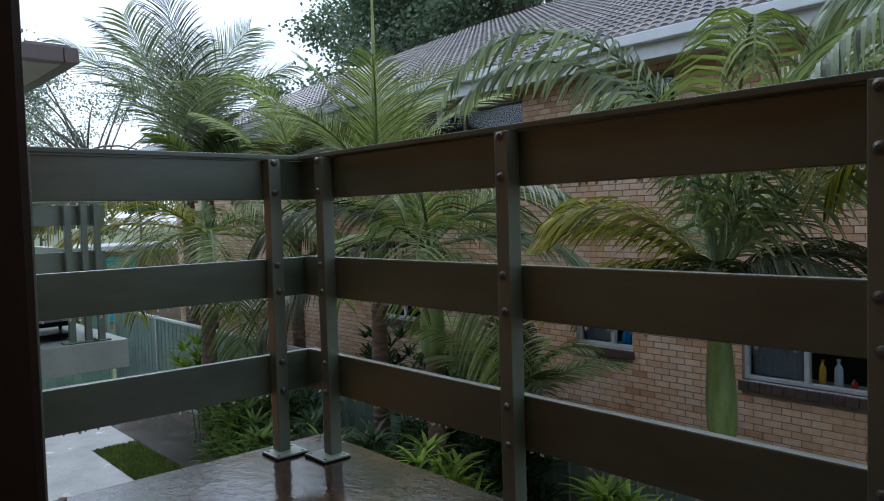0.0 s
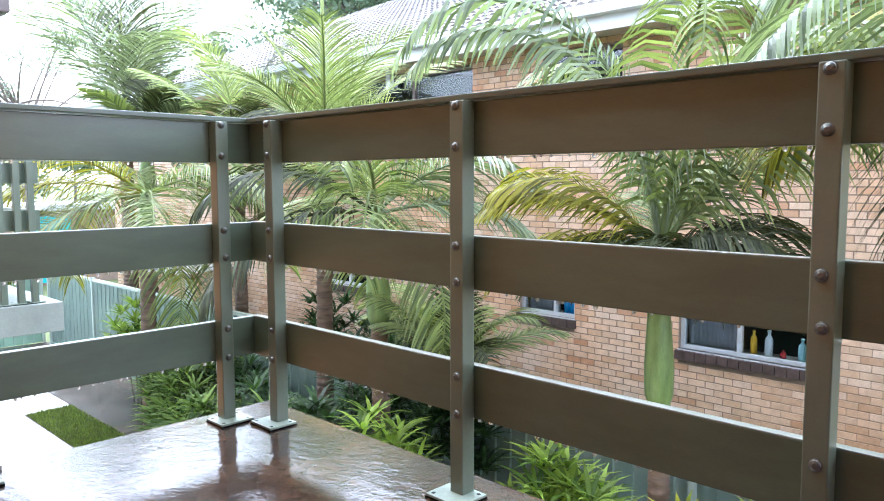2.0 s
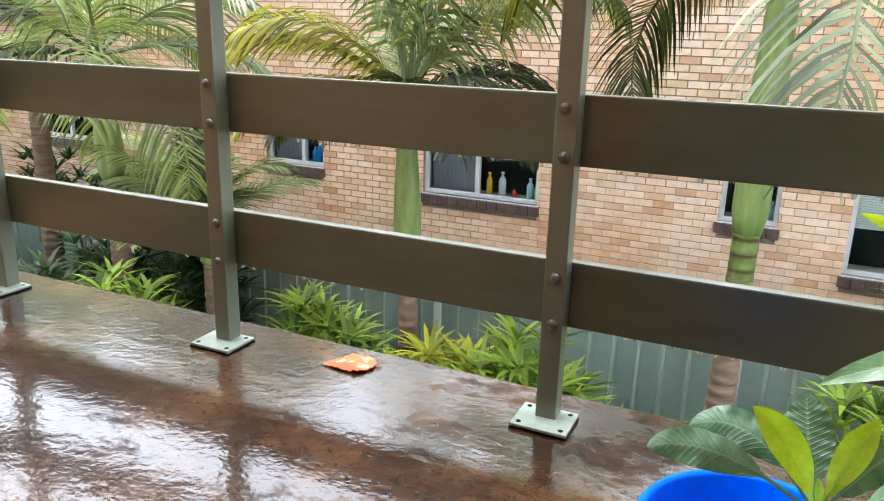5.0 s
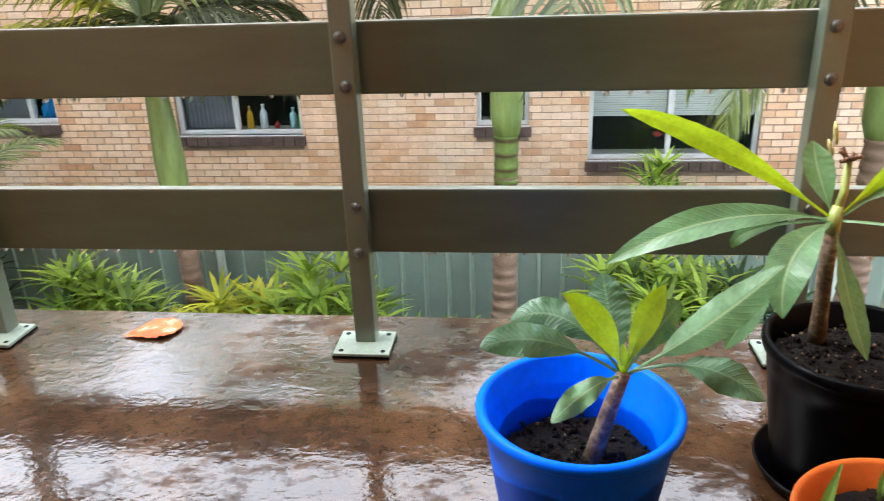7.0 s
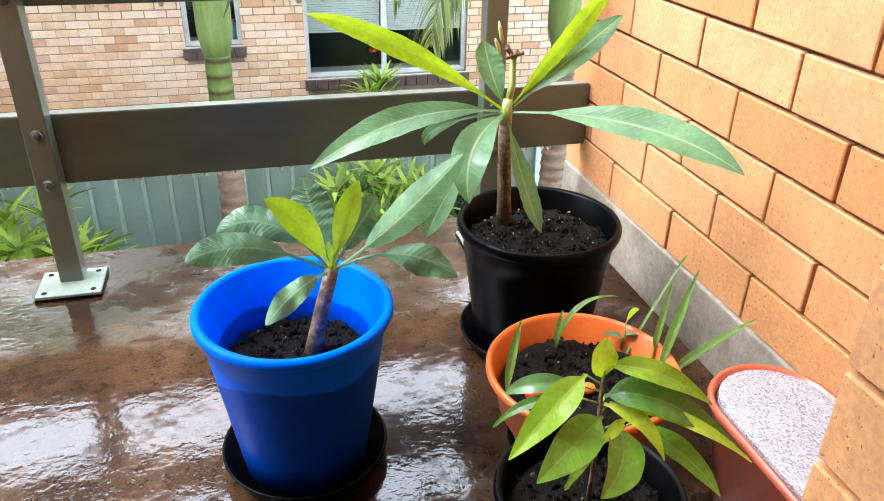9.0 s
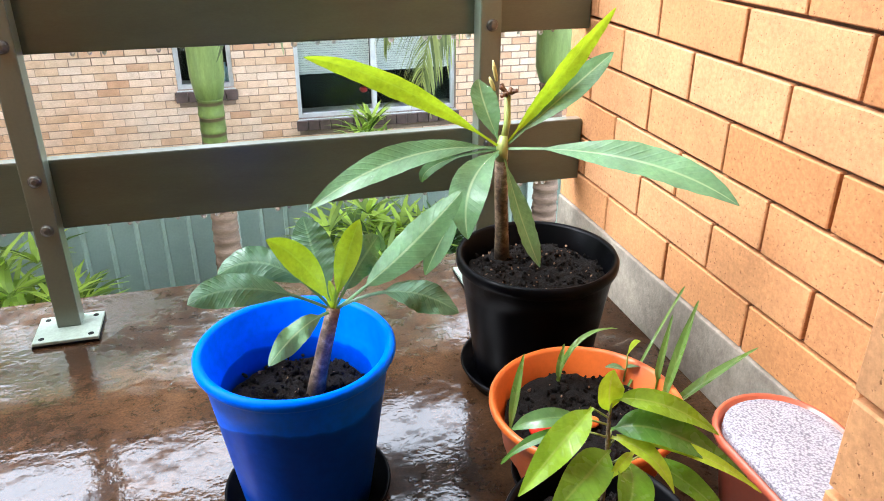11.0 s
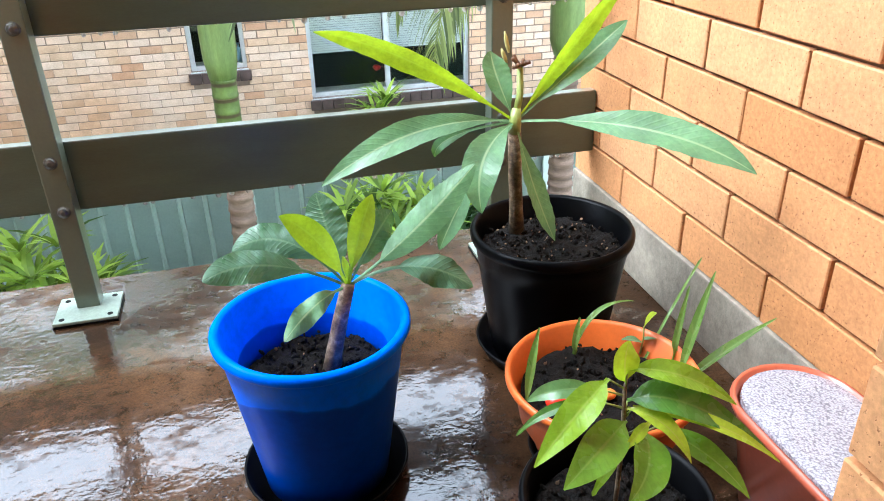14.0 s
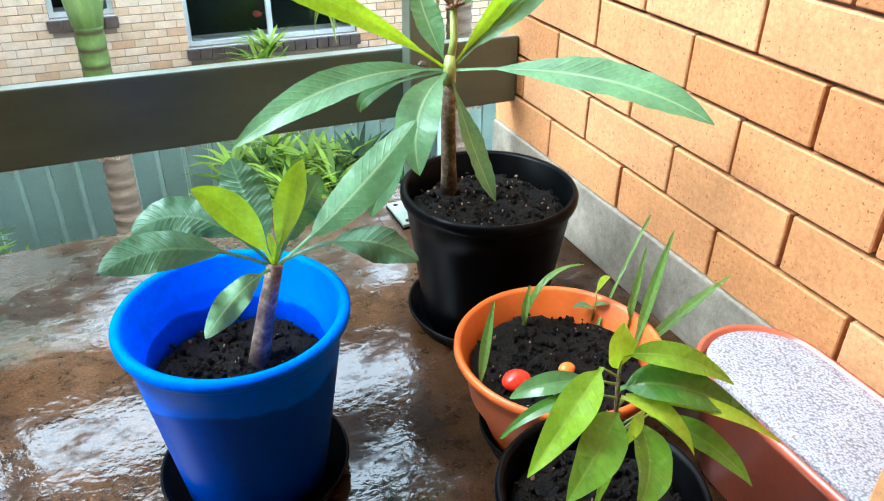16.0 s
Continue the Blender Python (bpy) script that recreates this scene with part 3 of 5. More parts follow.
def drops(parent, x0, x1, y, z, along="x", seed=1):
    """Water beads under a board."""
    rnd = random.Random(seed)
    bm = bmesh.new()
    k = int(abs(x1 - x0) / 0.036)
    for i in range(k):
        if rnd.random() < 0.35:
            continue
        u = x0 + (x1 - x0) * (i + rnd.random() * 0.7) / k
        r = rnd.uniform(0.0032, 0.0062)
        loc = (u, y, z - r * 0.7) if along == "x" else (y, u, z - r * 0.7)
        bmesh.ops.create_icosphere(bm, subdivisions=2, radius=r, matrix=Matrix.Translation(loc) @ Matrix.Diagonal((1, 1, 1.2, 1)))
    o = part("rain_bead_layer", bm, DROP, parent, "rain drops hanging below the board, part white for the sky's glint", True)
    o["kind"] = "stuff"
    return o


def board_bm(x0, x1, y0, y1, z0, z1):
    return boxm(x0, x1, y0, y1, z0, z1, bev=0.003)


YF = 0.34          # inner face of the long side's posts
long_rail = thing("balustrade", (0, 0, 0), "olive green painted balustrade with three broad boards along the balcony", "balustrade", "balcony balustrades")
for x in (-2.806, -1.964, -1.108, -0.236):
    post(long_rail, x, YF, Matrix.Identity(4))
for i, (z0, z1) in enumerate(BOARDS):
    b = part("board", board_bm(-3.002, 0.0 - 0.001, YF + 0.046, YF + 0.072, z0, z1), PAINT, long_rail)
    drops(b, -2.95, -0.05, YF + 0.056, z0, "x", 3 + i)
    if z1 < 1.0:
        part("water_film", boxm(-2.98, -0.004, YF + 0.047, YF + 0.071, z1 - 0.002, z1 + 0.0015, bev=0.001), WETTOP, b, "thin film of rain on the board's top edge")
part("cap", boxm(-3.02, -0.001, YF + 0.026, YF + 0.092, 1.01, 1.026, bev=0.003), PAINT, long_rail, "flat capping rail, wet on top")

XF = -2.942        # inner face of the short side's posts
short_rail = thing("balustrade", (0, 0, 0), "grey-green painted balustrade with three broad boards across the balcony's end", "balustrade", "balcony balustrades")
TURN = pose(0, 0, 0, 0, 0, 90)
for y in (0.256, -0.507):
    post(short_rail, XF, y, TURN)
for i, (z0, z1) in enumerate(BOARDS):
    b = part("board", board_bm(XF - 0.072, XF - 0.046, YW + 0.002, YF + 0.06, z0 + 0.0015, z1 - 0.0015), PAINT, short_rail)
    drops(b, -0.7, 0.3, XF - 0.06, z0, "y", 9 + i)
part("cap", boxm(XF - 0.092, XF - 0.026, YW + 0.002, YF + 0.024, 1.01, 1.026, bev=0.003), PAINT, short_rail, "flat capping rail, wet on top")

# ---- pots ----
def lump_disc(r, z, seed, amp=0.006, rings=10, seg=40):
    """An uneven surface of soil."""
    bm = bmesh.new()
    noise.seed_set(seed)
    rows_ = [[bm.verts.new((0, 0, z))]]
    for i in range(1, rings + 1):
        q = r * i / rings
        ring = []
        for k in range(seg):
            a = 2 * math.pi * k / seg
            p = Vector((q * math.cos(a), q * math.sin(a), z))
            p.z += amp * noise.noise(p * 45 + Vector((seed, 0, 0))) * 1.6 + amp * noise.noise(p * 140) + (0.004 if i < rings else -0.004)
            ring.append(bm.verts.new(p))
        rows_.append(ring)
    for a, b in zip(rows_, rows_[1:]):
        for k in range(seg):
            j = (k + 1) % seg
            bm.faces.new((a[0], b[k], b[j]) if len(a) == 1 else (a[k], b[k], b[j], a[j]))
    return bm


def crumbs(r, z, count, seed, size=(0.0025, 0.006)):
    rnd = random.Random(seed)
    bm = bmesh.new()
    for _ in range(count):
        q, a = r * math.sqrt(rnd.random()), rnd.uniform(0, 6.283)
        s = rnd.uniform(*size)
        m = Matrix.Translation((q * math.cos(a), q * math.sin(a), z + s * 0.4)) @ Euler((rnd.random() * 6, rnd.random() * 6, rnd.random() * 6)).to_matrix().to_4x4() @ Matrix.Diagonal((1, rnd.uniform(0.4, 1), rnd.uniform(0.3, 0.7), 1))
        bmesh.ops.create_icosphere(bm, subdivisions=1, radius=s, matrix=m)
    return bm


def pot_body(r0, r1, h, lip=0.008, lip_h=0.02, wall=0.004, step=None):
    """A tapered pot with a rolled lip, foot and hollow inside."""
    pr = [(0, 0.004), (r0 * 0.9, 0.004), (r0 * 0.93, 0.0), (r0, 0.003)]
    pr += [(r0 + (r1 - r0) * t, 0.003 + (h - lip_h - 0.003) * t) for t in (0.2, 0.4, 0.6, 0.8, 1.0)]
    rr = r1
    pr += [(rr + lip * 0.7, h - lip_h + 0.002), (rr + lip, h - lip_h * 0.6), (rr + lip, h - lip_h * 0.25), (rr + lip * 0.6, h), (rr + lip * 0.1, h)]
    inner = r1 - wall
    pr += [(inner, h - 0.004)]
    if step:
        pr += [(inner - 0.002, h - step), (inner - 0.008, h - step - 0.004)]
        inner -= 0.008
    pr += [(r0 + (inner - r0) * t - wall * (1 - t), 0.01 + (h - 0.06) * t) for t in (0.75, 0.4, 0.0)]
    return lathe(pr, 64)


def saucer_body(r, h=0.028):
    return lathe([(0, 0.001), (r * 0.86, 0.0), (r * 0.9, 0.003), (r * 0.97, h * 0.8), (r, h), (r * 0.99, h + 0.003), (r * 0.96, h + 0.001), (r * 0.88, 0.007), (0, 0.006)], 56)


def potted(name, at, r0, r1, h, soil_z, mat, label, saucer=None, lip=0.008, lip_h=0.02, step=None, pot_label="", base=0.007, chips=25):
    t = thing(name, (*at, 0), label, "potted plant", "potted plants")
    if saucer:
        part("saucer", saucer_body(saucer), BLACKPLASTIC, t, "black plastic drip saucer", True)
    p = part("pot", pot_body(r0, r1, h - base, lip, lip_h, step=step), mat, t, pot_label, True)
    p.location = (0, 0, base)
    rs = r0 + (r1 - r0) * (soil_z - base) / (h - base) - 0.006
    part("soil", lump_disc(rs, soil_z, int(h * 1000)), SOIL, t, "dark damp potting mix", True)
    part("soil_crumb_layer", crumbs(rs * 0.95, soil_z + 0.004, 300, 5), SOIL, t)["kind"] = "stuff"
    if chips:
        part("bark_chip_layer", crumbs(rs * 0.95, soil_z + 0.006, chips, 8, (0.0012, 0.003)), CHIP, t)["kind"] = "stuff"
    return t


def add_leaf(t, base, tip, width, lift, material, seed, profile=ob_profile, label="", wet=None, **kw):
    o = t.location
    b = leaf_mesh(Vector(base) - o, Vector(tip) - o, width, lift, profile, seed=seed, **kw)
    if wet is not None:
        # rain beads lying on the blade
        rnd_ = random.Random(seed * 7)
        spots = [f for f in b.faces if f.calc_area() > 4e-6]
        for f in rnd_.sample(spots, min(len(spots), 10)):
            r = rnd_.uniform(0.0007, 0.0016)
            m = Matrix.Translation(f.calc_center_median() + f.normal * r * (0.3 if f.normal.z > 0 else -0.3))
            bmesh.ops.create_icosphere(wet, subdivisions=1, radius=r, matrix=m)
    return part("leaf", b, material, t, label)


def stem_bm(t, pts, radii, seg=14, rough=0.0, seed=0):
    o = t.location
    bm = tube([Vector(p) - o for p in pts], radii, seg)
    if rough:
        for v in bm.verts:
            v.co += Vector((noise.noise(v.co * 60), noise.noise(v.co * 60 + Vector((5, 0, 0))), 0)) * rough
    return bm


# small frangipani in the blue pot
BX, BY = -0.696, -0.243
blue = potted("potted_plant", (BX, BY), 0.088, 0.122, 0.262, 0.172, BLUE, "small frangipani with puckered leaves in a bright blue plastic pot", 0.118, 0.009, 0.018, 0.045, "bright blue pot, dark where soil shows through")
s_top = Vector((-0.642, -0.232, 0.300))
part("stem", stem_bm(blue, [(-0.676, -0.236, 0.165), (-0.668, -0.236, 0.205), (-0.656, -0.234, 0.25), s_top], [0.0135, 0.0115, 0.0105, 0.0095], 16, 0.002), STEM, blue, "mottled grey-brown woody stem", True)
BL = [((-0.818, -0.270, 0.352), 0.044, (-0.019, -0.002, 0.058), LEAFDULL, 0.28, 0.12, (0.0, -0.75, 0.65)),
      ((-0.784, -0.190, 0.346), 0.046, (-0.004, 0.006, 0.081), LEAFDULL, 0.24, 0.12, (0.0, -0.75, 0.65)),
      ((-0.667, -0.165, 0.406), 0.054, (-0.005, 0.007, 0.009), LEAFDULL, 0.2, 0.1, (-0.15, -0.95, 0.3)),
      ((-0.719, -0.250, 0.416), 0.036, (0.008, -0.004, 0.033), LEAFBRIGHT, 0.12, 0.05, (0.1, -1, 0.35)),
      ((-0.604, -0.250, 0.430), 0.031, (0.0, -0.004, 0.021), LEAFBRIGHT, 0.15, 0.05, (-0.3, -1, 0.3)),
      ((-0.568, -0.175, 0.371), 0.05, (0.009, 0.007, 0.017), LEAFDULL, 0.22, 0.22, (0.35, -0.9, 0.3)),
      ((-0.457, -0.200, 0.434), 0.048, (-0.005, -0.004, -0.022), LEAF, 0.26, 0.06, (-0.35, -0.75, 0.6)),
      ((-0.478, -0.260, 0.283), 0.044, (0.006, 0.002, 0.060), LEAFDULL, 0.4, 0.24, (0.05, -0.7, 0.7)),
      ((-0.733, -0.310, 0.276), 0.031, (0.0, -0.008, 0.030), LEAF, 0.22, 0.4, (-0.3, -0.8, 0.4))]
beads = bmesh.new()
for i, (tip, w, lift, m, stalk, wave, face) in enumerate(BL):
    young = m is LEAFBRIGHT
    add_leaf(blue, s_top + Vector((0, 0, -0.004)), tip, w, lift, m, 20 + i, frangipani_profile if young else puckered_profile, stalk=stalk, wave=wave, fold=0.25 if young else -0.2, n=46, facing=face, crinkle=0.0 if young else 0.07, wet=None if young else beads, label="bright yellow-green young leaf, backlight put into its colour" if young else "puckered grey-green leaf")
part("rain_bead_layer", beads, BEAD, blue, "clear rain beads lying on the leaves", True)["kind"] = "stuff"
for i, d in enumerate(((0.012, -0.006, 0.04), (-0.004, -0.008, 0.045))):
    add_leaf(blue, s_top, s_top + Vector(d), 0.012, 0.004, LEAFBRIGHT, 40 + i, stalk=0.0, fold=0.6, label="rolled young leaf")

# larger frangipani in the black pot
big = potted("potted_plant", (-0.272, -0.034), 0.1, 0.13, 0.243, 0.205, BLACKPLASTIC, "flowering frangipani with long green leaves in a black plastic pot", 0.128, 0.008, 0.022, None, "black nursery pot", 0.007, 90)
g_top = Vector((-0.336, -0.019, 0.426))
part("stem", stem_bm(big, [(-0.311, 0.03, 0.2), (-0.318, 0.018, 0.26), (-0.328, 0.0, 0.34), (-0.336, -0.016, 0.41)], [0.0145, 0.012, 0.0112, 0.0105], 16, 0.0015), STEM, big, "mottled grey-brown woody stem", True)
part("shoot", stem_bm(big, [(-0.336, -0.016, 0.408), g_top, g_top + Vector((0.003, 0.004, 0.02))], [0.0105, 0.01, 0.007], 14), GREENSTEM, big, "fresh green shoot", True)
GL = [((-0.635, 0.0, 0.582), 0.038, (-0.027, -0.001, 0.056), LEAFBRIGHT, 0.1, (0.25, -0.8, -0.5)), ((-0.647, -0.02, 0.356), 0.048, (-0.005, 0.009, 0.066), LEAF, 0.1, (-0.1, -0.7, 0.7)),
      ((-0.427, -0.135, 0.330), 0.058, (-0.056, -0.026, 0.04), LEAF, 0.08, (-0.3, -0.75, 0.55)), ((-0.294, -0.1, 0.249), 0.043, (-0.007, -0.011, -0.015), LEAF, 0.12, (0.45, -0.85, 0.25)),
      ((-0.071, -0.268, 0.397), 0.06, (0.049, -0.013, 0.05), LEAF, 0.15, (0.05, -0.75, 0.7)), ((-0.176, -0.05, 0.64), 0.037, (0.007, 0.009, 0.004), LEAFBRIGHT, 0.1, (0.35, -0.9, 0.1)),
      ((-0.165, -0.035, 0.572), 0.043, (0.019, -0.006, 0.019), LEAF, 0.16, (-0.4, -0.8, 0.6)), ((-0.355, 0.05, 0.523), 0.048, (-0.014, 0.009, 0.02), LEAF, 0.12, (0.2, -1, 0.15)),
      ((-0.463, 0.0, 0.375), 0.021, (-0.069, -0.001, 0.018), LEAF, 0.3, (-0.1, -0.7, 0.7)), ((-0.481, -0.085, 0.253), 0.036, (-0.023, -0.026, 0.027), LEAF, 0.5, (-0.4, -0.8, 0.3))]
beads = bmesh.new()
for i, (tip, w, lift, m, stalk, face) in enumerate(GL):
    add_leaf(big, g_top, tip, w, lift, m, 60 + i, frangipani_profile, stalk=stalk, wave=0.07, fold=0.2, facing=face, n=40, crinkle=0.04, wet=None if m is LEAFBRIGHT else beads, label="light green leaf seen from below, backlight put into its colour" if m is LEAFBRIGHT else "long grey-green leaf with a pale midrib")
part("rain_bead_layer", beads, BEAD, big, "clear rain beads lying on the leaves", True)["kind"] = "stuff"
ft = Vector((-0.323, 0.0, 0.507))
part("flower_stalk", stem_bm(big, [g_top + Vector((0.002, 0.002, 0.01)), g_top.lerp(ft, 0.5) + Vector((0.004, 0, 0)), ft], [0.006, 0.0055, 0.005], 10), GREENSTEM, big, "yellow-green flower stalk", True)
rnd = random.Random(4)
for i in range(9):
    d = Vector((rnd.uniform(-1, 1), rnd.uniform(-0.8, 0.8), rnd.uniform(-0.1, 1))).normalized() * rnd.uniform(0.011, 0.022)
    part("flower_branch", stem_bm(big, [ft, ft + d * 0.6, ft + d], [0.003, 0.0025, 0.0035], 7), BUD, big, "rusty stub of a flower branch", True)
for tip_, base_ in (((-0.349, 0.0, 0.562), (-0.342, 0.0, 0.53)), ((-0.354, 0.0, 0.537), (-0.345, 0.0, 0.515))):
    a, b = Vector(base_), Vector(tip_)
    part("flower_bud", stem_bm(big, [a, a.lerp(b, 0.3), a.lerp(b, 0.7), b], [0.0018, 0.0034, 0.0032, 0.001], 9), BUDTIP, big, "cream flower bud", True)

# seedlings in the orange bowl
OX, OY = -0.311, -0.327
bowl = potted("potted_seedlings", (OX, OY), 0.082, 0.13, 0.157, 0.122, ORANGEPLASTIC, "sparse seedlings in a round orange plastic bowl pot", 0.1, 0.006, 0.014, None, "orange plastic bowl", 0.007, 40)
SB = [((-0.424, -0.330, 0.127), (-0.403, -0.315, 0.239), 0.014, 0.01),
      ((-0.316, -0.242, 0.12), (-0.306, -0.235, 0.189), 0.011, 0.01),
      ((-0.318, -0.242, 0.12), (-0.214, -0.225, 0.194), 0.011, (-0.030, -0.000, 0.061)),
      ((-0.194, -0.310, 0.118), (-0.174, -0.300, 0.255), 0.011, 0.01),
      ((-0.196, -0.335, 0.118), (-0.143, -0.310, 0.279), 0.015, 0.01),
      ((-0.202, -0.345, 0.118), (-0.033, -0.318, 0.187), 0.017, 0.01),
      ((-0.214, -0.272, 0.118), (-0.090, -0.200, 0.237), 0.005, 0.01)]
for i, (a, b, w, lift) in enumerate(SB):
    add_leaf(bowl, a, b, w, lift, BLADE, 90 + i, ov_profile, stalk=0.02, fold=0.5, label="narrow green seedling blade")
add_leaf(bowl, (-0.214, -0.26, 0.168), (-0.2, -0.268, 0.196), 0.024, 0.008, LEAFBRIGHT, 99, ov_profile, stalk=0.05, label="small curled lime leaf")
part("stem", stem_bm(bowl, [(-0.214, -0.258, 0.12), (-0.212, -0.259, 0.15), (-0.214, -0.26, 0.17)], [0.0016, 0.0014, 0.001], 6), GREENSTEM, bowl, "thin green seedling stem", True)
for i, (a, b) in enumerate((((-0.213, -0.258, 0.14), (-0.243, -0.25, 0.146)), ((-0.213, -0.258, 0.145), (-0.195, -0.272, 0.152)))):
    add_leaf(bowl, a, b, 0.016, 0.006, LEAF, 101 + i, ov_profile, stalk=0.05, label="small seedling leaf")


def fruit(name, at, r, m, label):
    bm = bmesh.new()
    bmesh.ops.create_icosphere(bm, subdivisions=3, radius=r, matrix=Matrix.Diagonal((1.25, 1.0, 0.85, 1)))
    for v in bm.verts:
        v.co *= 1 + 0.06 * noise.noise(v.co * 80)
    ob = tagged(link(name, bm, m, None, True), label, "fruit", "fallen fruit")
    ob.location = at
    return ob


fruit("palm_fruit", (-0.384, -0.35, 0.138), 0.0155, FRUITRED, "glossy red palm fruit lying on potting soil")
fruit("palm_fruit", (-0.312, -0.35, 0.134), 0.009, FRUITORANGE, "small orange palm fruit lying on potting soil")

# glossy leaved sapling in the small black pot
MX, MY = -0.418, -0.578
sap = potted("potted_plant", (MX, MY), 0.072, 0.096, 0.2, 0.165, BLACKPLASTIC, "sapling with glossy lance-shaped leaves in a small black pot", None, 0.006, 0.018, None, "small black nursery pot", 0.0, 20)
m_top = Vector((-0.420, -0.575, 0.333))
part("stem", stem_bm(sap, [(-0.42, -0.58, 0.16), (-0.424, -0.588, 0.27), m_top, m_top + Vector((0.003, 0.004, 0.014))], [0.0026, 0.0023, 0.002, 0.0012], 10), STEM, sap, "slim brown stem", True)
ML = [((-0.439, -0.575, 0.349), (-0.527, -0.615, 0.297), 0.032, (0.002, -0.008, 0.020), MANGO, (-0.3, -0.6, 0.75)),
      ((-0.445, -0.572, 0.336), (-0.510, -0.550, 0.319), 0.019, (-0.019, -0.008, 0.022), MANGOPALE, (-0.1, -0.6, 0.8)),
      ((-0.418, -0.572, 0.338), (-0.414, -0.565, 0.381), 0.028, (-0.011, -0.008, 0.013), MANGOYOUNG, (0, -0.9, 0.45)),
      ((-0.417, -0.572, 0.354), (-0.310, -0.600, 0.308), 0.025, (-0.007, -0.008, 0.033), MANGO, (0.1, -0.6, 0.8)),
      ((-0.415, -0.574, 0.317), (-0.284, -0.620, 0.265), 0.037, (-0.039, -0.008, 0.067), MANGODARK, (0.1, -0.5, 0.85)),
      ((-0.411, -0.578, 0.311), (-0.286, -0.645, 0.268), 0.016, (-0.001, -0.008, 0.037), MANGOYOUNG, (0.1, -0.5, 0.85)),
      ((-0.418, -0.580, 0.313), (-0.377, -0.635, 0.281), 0.021, (0.008, -0.008, 0.027), MANGOYOUNG, (0.3, -0.6, 0.7)),
      ((-0.419, -0.582, 0.300), (-0.513, -0.650, 0.299), 0.040, (-0.001, -0.008, 0.011), MANGOMID, (-0.1, -0.65, 0.75)),
      ((-0.400, -0.584, 0.286), (-0.457, -0.665, 0.282), 0.043, (0.021, -0.008, -0.003), MANGOMID, (0.1, -0.7, 0.7)),
      ((-0.385, -0.582, 0.284), (-0.321, -0.655, 0.240), 0.028, (0.010, -0.008, 0.017), MANGOMID, (0.15, -0.5, 0.85)),
      ((-0.441, -0.578, 0.323), (-0.528, -0.570, 0.297), 0.012, (-0.018, -0.008, 0.034), MANGODARK, (-0.2, -0.4, 1)),
      ((-0.394, -0.584, 0.293), (-0.436, -0.615, 0.296), 0.012, (-0.006, -0.008, 0.009), MANGOYOUNG, (-0.1, -0.7, 0.7)),
      ((-0.432, -0.600, 0.274), (-0.485, -0.650, 0.284), 0.010, (-0.007, -0.008, 0.012), MANGO, (-0.3, -0.5, 0.8))]
for i, (root, tip, w, lift, m, face) in enumerate(ML):
    # a thin stalk joins the blade to the stem
    z_ = min(m_top.z, max(0.27, root[2] - 0.01))
    u_ = (z_ - 0.27) / (m_top.z - 0.27)
    joint = Vector((-0.424, -0.588, 0.27)).lerp(m_top, u_)
    part("petiole", stem_bm(sap, [joint, joint.lerp(Vector(root), 0.6), root], [0.0013, 0.0011, 0.001], 6), GREENSTEM, sap, "", True)
    add_leaf(sap, root, tip, w, lift, m, 120 + i, lance_profile, stalk=0.07, wave=0.06, fold=0.25, facing=face, n=20, label="lime green young glossy leaf" if m is MANGOYOUNG else "glossy green lance-shaped leaf")

# oval trough with a fogged clear lid
def oblong(x0, x1, y0, y1, z, seg=14):
    """A racecourse outline."""
    r = (x1 - x0) / 2
    cx = (x0 + x1) / 2
    pts = [(cx + r * math.cos(a), y1 - r + r * math.sin(a), z) for a in (math.pi * i / seg for i in range(seg + 1))]
    pts += [(cx + r * math.cos(a), y0 + r + r * math.sin(a), z) for a in (math.pi + math.pi * i / seg for i in range(seg + 1))]
    return pts


def loft(loops, cap_first=True, cap_last=True):
    bm = bmesh.new()
    rs = [[bm.verts.new(p) for p in lp] for lp in loops]
    k = len(rs[0])
    for a, b in zip(rs, rs[1:]):
        for i in range(k):
            bm.faces.new((a[i], a[(i + 1) % k], b[(i + 1) % k], b[i]))
    if cap_first:
        bm.faces.new(rs[0][::-1])
    if cap_last:
        bm.faces.new(rs[-1])
    return bm


trough = thing("planter_trough", (-0.106, -0.56, 0), "terracotta-red oval planter trough under a fogged clear lid", "planter", "potted plants")
part("trough", loft([oblong(-0.056, 0.056, -0.15, 0.13, 0.0), oblong(-0.06, 0.06, -0.155, 0.135, 0.004), oblong(-0.078, 0.078, -0.182, 0.164, 0.15), oblong(-0.084, 0.084, -0.188, 0.172, 0.154), oblong(-0.086, 0.086, -0.19, 0.174, 0.162), oblong(-0.083, 0.083, -0.187, 0.171, 0.168), oblong(-0.079, 0.079, -0.183, 0.166, 0.167), oblong(-0.074, 0.074, -0.178, 0.16, 0.14)]), TERRA, trough, "shiny terracotta-red plastic", True)
part("lid", loft([oblong(-0.0745, 0.0745, -0.178, 0.16, 0.158), oblong(-0.0735, 0.0735, -0.177, 0.159, 0.1665), oblong(-0.06, 0.06, -0.16, 0.145, 0.169)]), LID, trough, "clear lid covered in water beads", False)

# fallen leaf and offcuts on the slab
lf = leaf_mesh((-1.67, 0.355, 0.004), (-1.555, 0.415, 0.006), 0.1, 0.003, blunt_profile, stalk=0.02, fold=0.03, wave=0.04, seed=7, crinkle=0.05)
tagged(link("fallen_leaf", lf, DEADLEAF), "wet orange dead leaf lying flat on the slab", "leaf")
